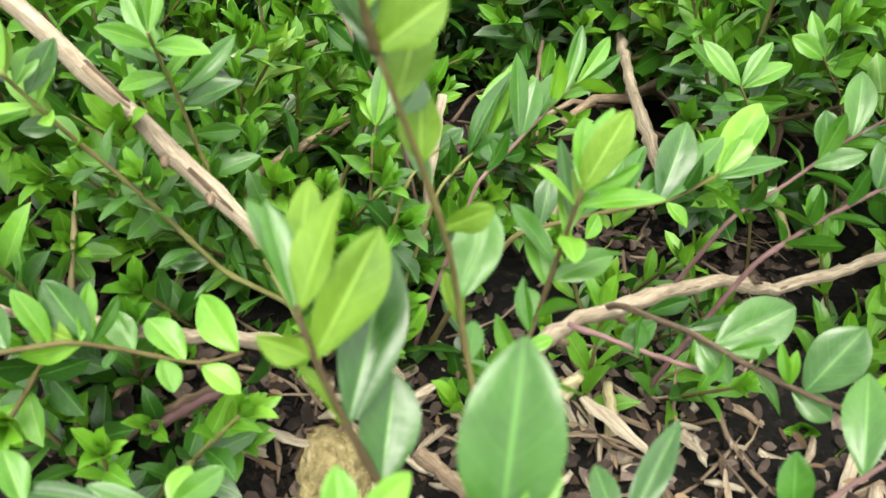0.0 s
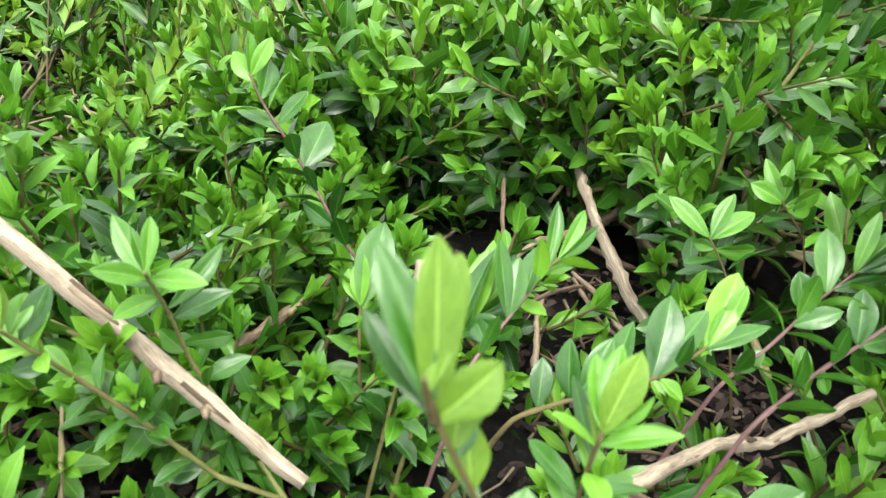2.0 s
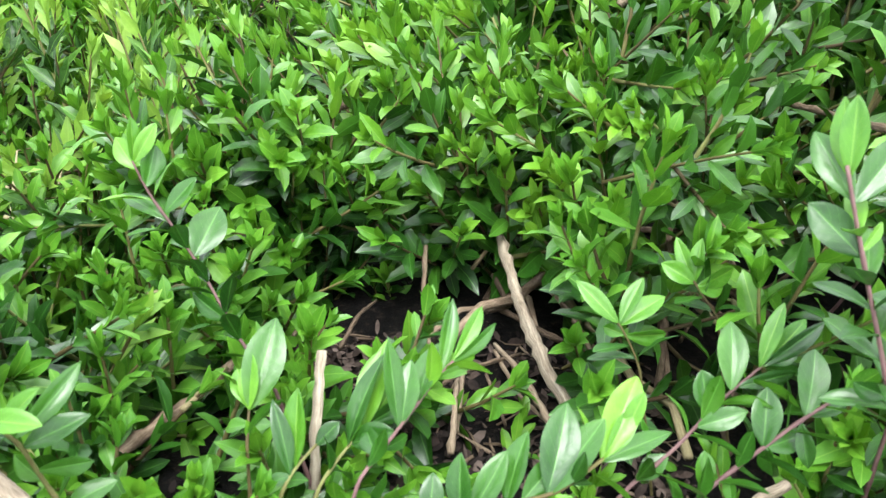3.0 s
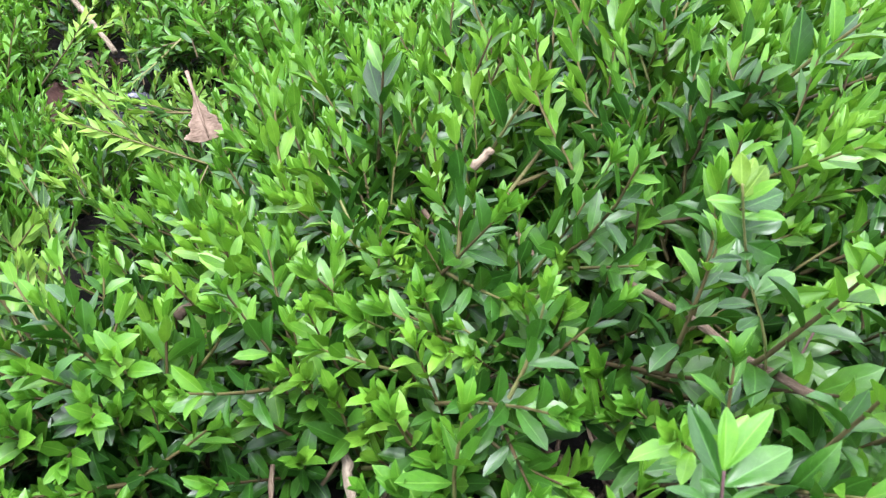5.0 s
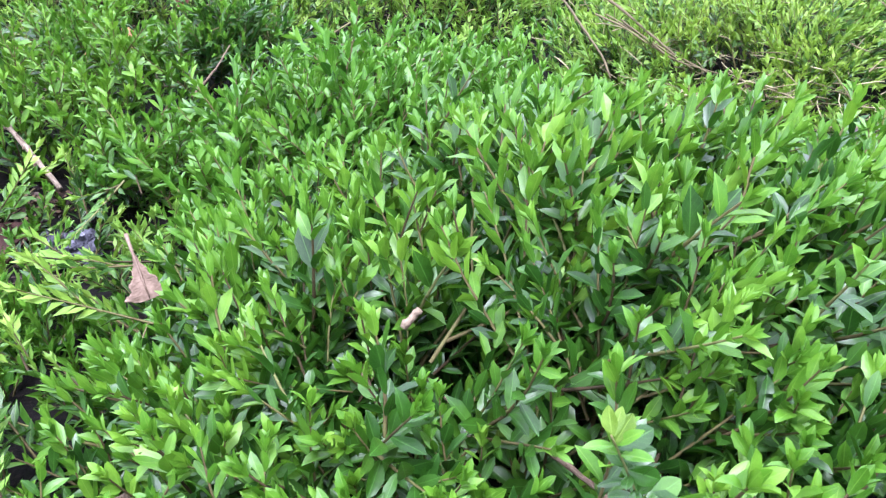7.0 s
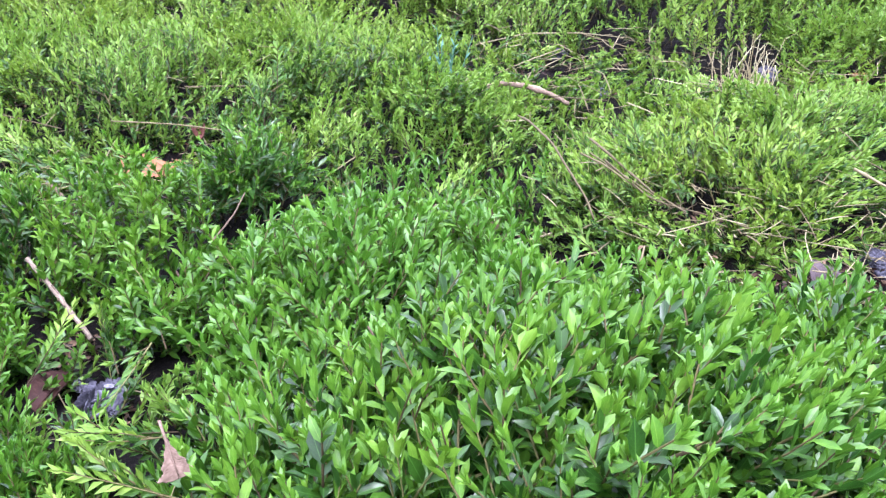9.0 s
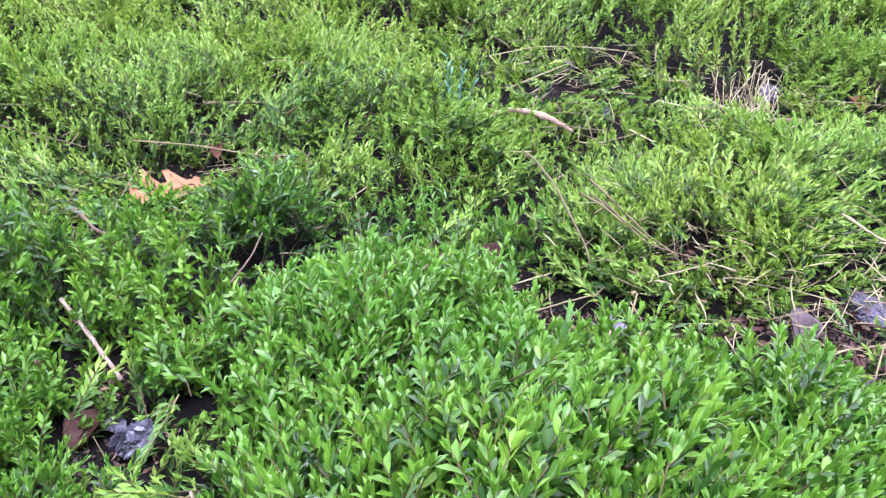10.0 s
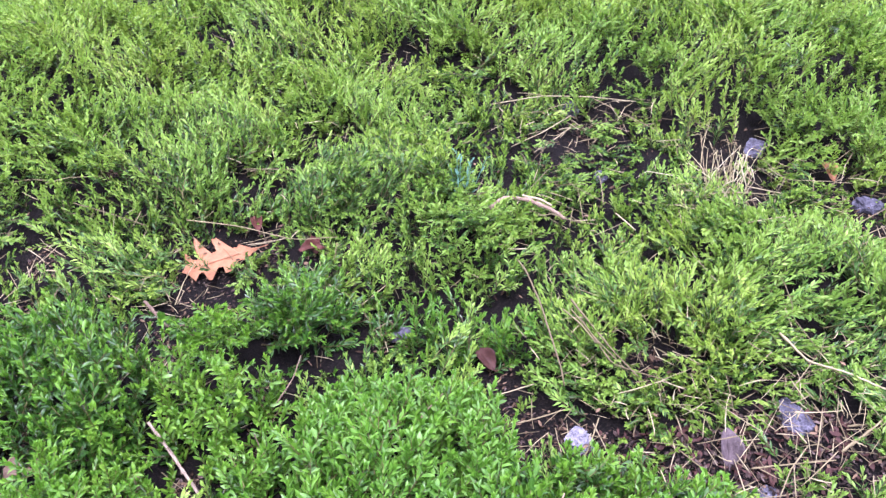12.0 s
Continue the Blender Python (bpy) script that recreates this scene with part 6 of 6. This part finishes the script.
dead_leaf("dead_leaf", "pinkish-brown dead leaf on the soil", "leaf", Matrix.Translation((-0.625, 0.735, 0.0)) @ Euler((0.2, 0.1, 0)).to_matrix().to_4x4(), radians(-60), 0.07, 0, 0.3, 0.3, BROWN, 0.1)
dead_leaf("dead_leaf", "dark brown dead leaf on the soil", "leaf", Matrix.Translation((0.145, 0.955, 0.005)) @ Euler((0.35, 0.1, 0)).to_matrix().to_4x4(), radians(40), 0.05, 0, 0.3, 0.35, DARK_LEAF, 0.1)
dead_leaf("dead_leaf", "dark brown dead leaf under the shrubs", "leaf", Matrix.Translation((-0.375, 0.70, 0.01)) @ Euler((0.5, 0.1, 0)).to_matrix().to_4x4(), radians(80), 0.06, 0, 0.34, 0.3, BROWN, 0.1)
dead_leaf("dead_leaf", "reddish dead leaf on the far soil", "leaf", Matrix.Translation((0.93, 1.51, 0.01)) @ Euler((0.5, 0.1, 0)).to_matrix().to_4x4(), radians(20), 0.05, 0, 0.3, 0.3, OAK, 0.1)


def litter(name, label, category, spots, count, seed, length, width, mat, lift, thick=False, flats=(0.7, 1.0), single=""):
    """Loose bits on the soil: chips and straws scattered over the given patches."""
    rng = np.random.default_rng(seed)
    pieces, middles = [], []
    for k in range(count):
        cx, cy, rx, ry = spots[rng.integers(len(spots))]
        a, d = rng.uniform(0, 6.28), math.sqrt(rng.random())
        x, y = cx + rx * d * math.cos(a), cy + ry * d * math.sin(a)
        z = ground_at(x, y) + rng.uniform(0.0, lift)
        middles.append((x, y, z))
        ln, wd = length * rng.uniform(0.5, 1.5), width * rng.uniform(0.6, 1.4)
        yaw, tilt = rng.uniform(0, 6.28), rng.normal(0, 0.25)
        way = np.array([math.cos(yaw), math.sin(yaw), tilt])
        if thick:
            bend = np.array([ln * rng.uniform(-0.12, 0.12), 0, ln * rng.uniform(-0.05, 0.12)]) * (1.0 if ln < 0.03 else 0.35)
            ends = rng.uniform(0.15, 1.0, 4) * wd
            bit = tube([(0, -ln / 2, 0), (bend[0] * 0.8, -ln / 5, bend[2] * 0.8), (bend[0], ln / 4, bend[2]), (0, ln / 2, 0)], [ends[0], wd, max(ends[1], 0.6 * wd), ends[2]], 5, 0, True)
            flat = rng.uniform(*flats)
            pieces.append(moved((bit[0] * (flat ** -0.5, 1, flat), *bit[1:]), frame_along(way, rng.normal(0, 0.4, 3) + (0, 0, 1), (x, y, z))))
        else:
            pieces.append(moved(leaf_arrays(ln, wd, 2, rng.uniform(-0.5, 0.7), rng.uniform(-0.3, 0.4), 0), frame_along(way, rng.normal(0, 0.5, 3) + (0, 0, 1), (x, y, z))))
    if single:
        for at, (v, f, m, uv) in zip(middles, pieces):
            ob = mesh_object(name, (v - at, f, m, uv), [mat])
            ob.location = at
            tagged(ob, label, category, single)
        return None
    ob = mesh_object(name, join(pieces), [mat])
    return tagged(ob, label, category, kind="stuff")


FRONT_SOIL = [(-0.12, -0.02, 0.05, 0.03), (-0.02, -0.005, 0.06, 0.03), (-0.05, -0.02, 0.05, 0.03), (0.0, 0.06, 0.06, 0.06), (-0.13, 0.02, 0.06, 0.04)]
GAP = [(-0.015, 0.11, 0.06, 0.05), (-0.075, 0.12, 0.04, 0.03)]
OPEN = [(x, y, rx * 1.2, ry * 1.3) for x, y, rx, ry in BARE if y > 0.3]
DRY = [(-0.23, 0.20, 0.09, 0.06), (-0.28, 0.27, 0.08, 0.06)]
litter("wood_chip", "thin pale broken wood chip on the soil", "wood chip", FRONT_SOIL[1:3], 150, 11, 0.007, 0.0008, PALE_WOOD, 0.005, True, (0.2, 0.6), "wood chips on the soil")
litter("wood_chips", "brown bark scraps on the soil", "wood chips", FRONT_SOIL[:3] + FRONT_SOIL[4:], 380, 12, 0.0034, 0.0013, LITTER, 0.008)
litter("twig_piece", "fine broken brown twig on the soil", "twig", FRONT_SOIL + GAP, 200, 13, 0.014, 0.0005, BARK, 0.005, True, (0.7, 1.0), "broken twigs on the soil")
litter("leaf_litter", "dark brown leaf litter in the gap", "leaf litter", GAP, 600, 14, 0.005, 0.002, DARK_CRUMB, 0.008)
litter("soil_crumbs", "dark crumbs of bark and soil", "bark mulch", FRONT_SOIL + GAP, 2600, 20, 0.0045, 0.0028, DARK_CRUMB, 0.003)
litter("fine_twigs", "fine dry stalks on the soil", "twigs", DRY, 90, 15, 0.05, 0.0008, STRAW, 0.03, True)
litter("leaf_litter", "brown leaf litter on bare soil", "leaf litter", OPEN, 2600, 16, 0.009, 0.004, LITTER, 0.008)
litter("soil_crumbs", "dark crumbs of bark and soil", "bark mulch", OPEN, 3000, 17, 0.007, 0.004, DARK_CRUMB, 0.006)
litter("fine_twigs", "fine dry stalks among the shrubs", "twigs", OPEN, 170, 18, 0.06, 0.0008, STRAW, 0.03, True)


def dry_tuft(x, y, seed):
    """A clump of dead grass: thin arched stalks out of one foot."""
    rng = np.random.default_rng(seed)
    z = ground_at(x, y)
    pieces = []
    for k in range(34):
        a, ln = rng.uniform(0, 6.28), rng.uniform(0.04, 0.15)
        lean = abs(rng.normal(0.1, 0.45)) if k % 3 else rng.uniform(1.1, 1.5)
        out = np.array([math.cos(a), math.sin(a), 0])
        foot = np.array([x, y, z]) + rng.normal(0, 0.016, 3) * (1, 1, 0)
        top = foot + ln * (out * math.sin(lean) + np.array([0, 0, math.cos(lean)]))
        mid = 0.5 * (foot + top) + rng.normal(0, 0.006, 3) + np.array([0, 0, 0.01])
        pieces.append(tube([foot, mid, top, top + 0.25 * ln * (0.6 * out + np.array([0, 0, rng.uniform(-0.5, 0.4)]))], [0.0009, 0.0008, 0.0006, 0.0003], 4, 0))
    ob = mesh_object("dry_grass_tuft", join(pieces), [DRY_GRASS])
    return tagged(ob, "bleached clump of dead grass stalks", "grass")


dry_tuft(0.655, 1.49, 1)
dry_tuft(0.70, 1.47, 2)


def blue_weed(x, y):
    """A small glaucous weed: a few upright narrow leaves on thin stems."""
    rng = np.random.default_rng(5)
    thing = new("weed")
    thing.location = (x, y, ground_at(x, y))
    tagged(thing, "small blue-green weed standing above the shrubs", "weed")
    for k in range(7):
        a, lean = 0.9 * k, rng.uniform(0.05, 0.35)
        top = np.array([math.cos(a) * math.sin(lean), math.sin(a) * math.sin(lean), math.cos(lean)]) * rng.uniform(0.13, 0.19)
        stem = mesh_object("stem", tube([(0, 0, -0.003), 0.5 * top, top], [0.0012, 0.001, 0.0006], 5, 0), [GLAUCOUS], thing)
        for j in range(6):
            t, turn = 0.45 + 0.1 * j, a + 2.4 * j
            way = unit(top) + 0.6 * np.array([math.cos(turn), math.sin(turn), 0])
            leaf = mesh_object("leaf", leaf_arrays(0.018, 0.0045, 3, 0.3, 0.1, 0), [GLAUCOUS], stem)
            leaf.matrix_basis = Matrix(frame_along(way, (0, 0, 1), top * min(t, 1.0)).tolist())


blue_weed(0.09, 1.385)
RIGHT_BED = [(0.45, 1.05, 0.22, 0.18), (0.75, 1.35, 0.25, 0.15), (0.95, 1.5, 0.2, 0.12), (0.65, 0.85, 0.2, 0.14), (0.3, 1.35, 0.2, 0.1), (0.45, 1.7, 0.3, 0.1)]
litter("fine_twigs", "fine pale dry stalks lying over the shrubs", "twigs", RIGHT_BED, 300, 19, 0.07, 0.0008, STRAW, 0.1, True)


# larger shards of wood on the near soil, each lying by itself
def wood_shard(seed):
    """A splintered shard a metre long: a flat tapering sliver with a ragged end."""
    r = random.Random(seed)
    bm = bmesh.new()
    rings = []
    for j in range(6):
        t = j / 5
        w = 0.09 * (0.55 + 0.45 * math.sin(2.6 * t + 0.4)) * r.uniform(0.75, 1.2)
        h = w * r.uniform(0.25, 0.5)
        c = (r.uniform(-0.02, 0.02), t - 0.5, 0.05 * math.sin(3 * t + seed))
        rings.append([bm.verts.new((c[0] + w * x, c[1] + (r.uniform(-0.08, 0.08) if j in (0, 5) else 0), c[2] + h * z)) for x, z in ((-1, 0), (-0.5, 0.9), (0.4, 1), (1, 0.1), (0.3, -0.7), (-0.6, -0.6))])
    for a, b in zip(rings, rings[1:]):
        for k in range(6):
            bm.faces.new((a[k], a[(k + 1) % 6], b[(k + 1) % 6], b[k]))
    bm.faces.new(rings[0][::-1])
    bm.faces.new(rings[-1])
    layer = bm.loops.layers.uv.new("UVMap")
    for f in bm.faces:
        for loop in f.loops:
            loop[layer].uv = (loop.vert.co.x * 4 + loop.vert.co.z * 3, loop.vert.co.y * 2)
    me = bpy.data.meshes.new("wood_shard")
    bm.to_mesh(me)
    bm.free()
    me.materials.append((PALE_WOOD, PALE_WOOD, BARK)[seed % 3])
    return me


SHARDS = [wood_shard(k) for k in range(6)]
shard_rng = random.Random(31)
for k in range(70):
    cx, cy, rx, ry = FRONT_SOIL[1:3][k % 2]
    x, y = cx + shard_rng.uniform(-1, 1) * rx, cy + shard_rng.uniform(-1, 1) * ry
    ob = new("wood_shard", SHARDS[k % 6])
    size = shard_rng.uniform(0.006, 0.016)
    ob.matrix_world = Matrix.Translation((x, y, ground_at(x, y) + shard_rng.uniform(0.001, 0.007))) @ Euler((shard_rng.uniform(-0.4, 0.4), shard_rng.uniform(-0.5, 0.5), shard_rng.uniform(0, 6.28))).to_matrix().to_4x4() @ Matrix.Scale(size, 4)
    tagged(ob, ("pale splintered wood shard on the soil", "pale splintered wood shard on the soil", "brown bark shard on the soil")[k % 3], "wood shard", "wood shards on the soil")
WHOLE_BED = [(0.5, 1.3, 0.7, 0.5), (-0.4, 1.3, 0.5, 0.4), (0.1, 1.9, 1.0, 0.5), (0.55, 0.85, 0.3, 0.2)]
litter("fine_twigs", "short pale straws caught between the leaves", "twigs", WHOLE_BED, 900, 21, 0.035, 0.0008, STRAW, 0.085, True)
litter("leaf_litter", "dry curled leaf scraps caught between the leaves", "leaf litter", WHOLE_BED, 700, 22, 0.011, 0.005, LITTER, 0.05)
LOW_RIGHT = [(0.42, 0.77, 0.16, 0.07), (0.64, 0.8, 0.14, 0.1)]
litter("leaf_litter", "brown dead leaves and bark on the bare soil", "leaf litter", LOW_RIGHT, 420, 23, 0.014, 0.007, DARK_LEAF, 0.012)
litter("soil_crumbs", "dark crumbs of bark and soil", "bark mulch", LOW_RIGHT, 1200, 24, 0.009, 0.005, DARK_CRUMB, 0.01)
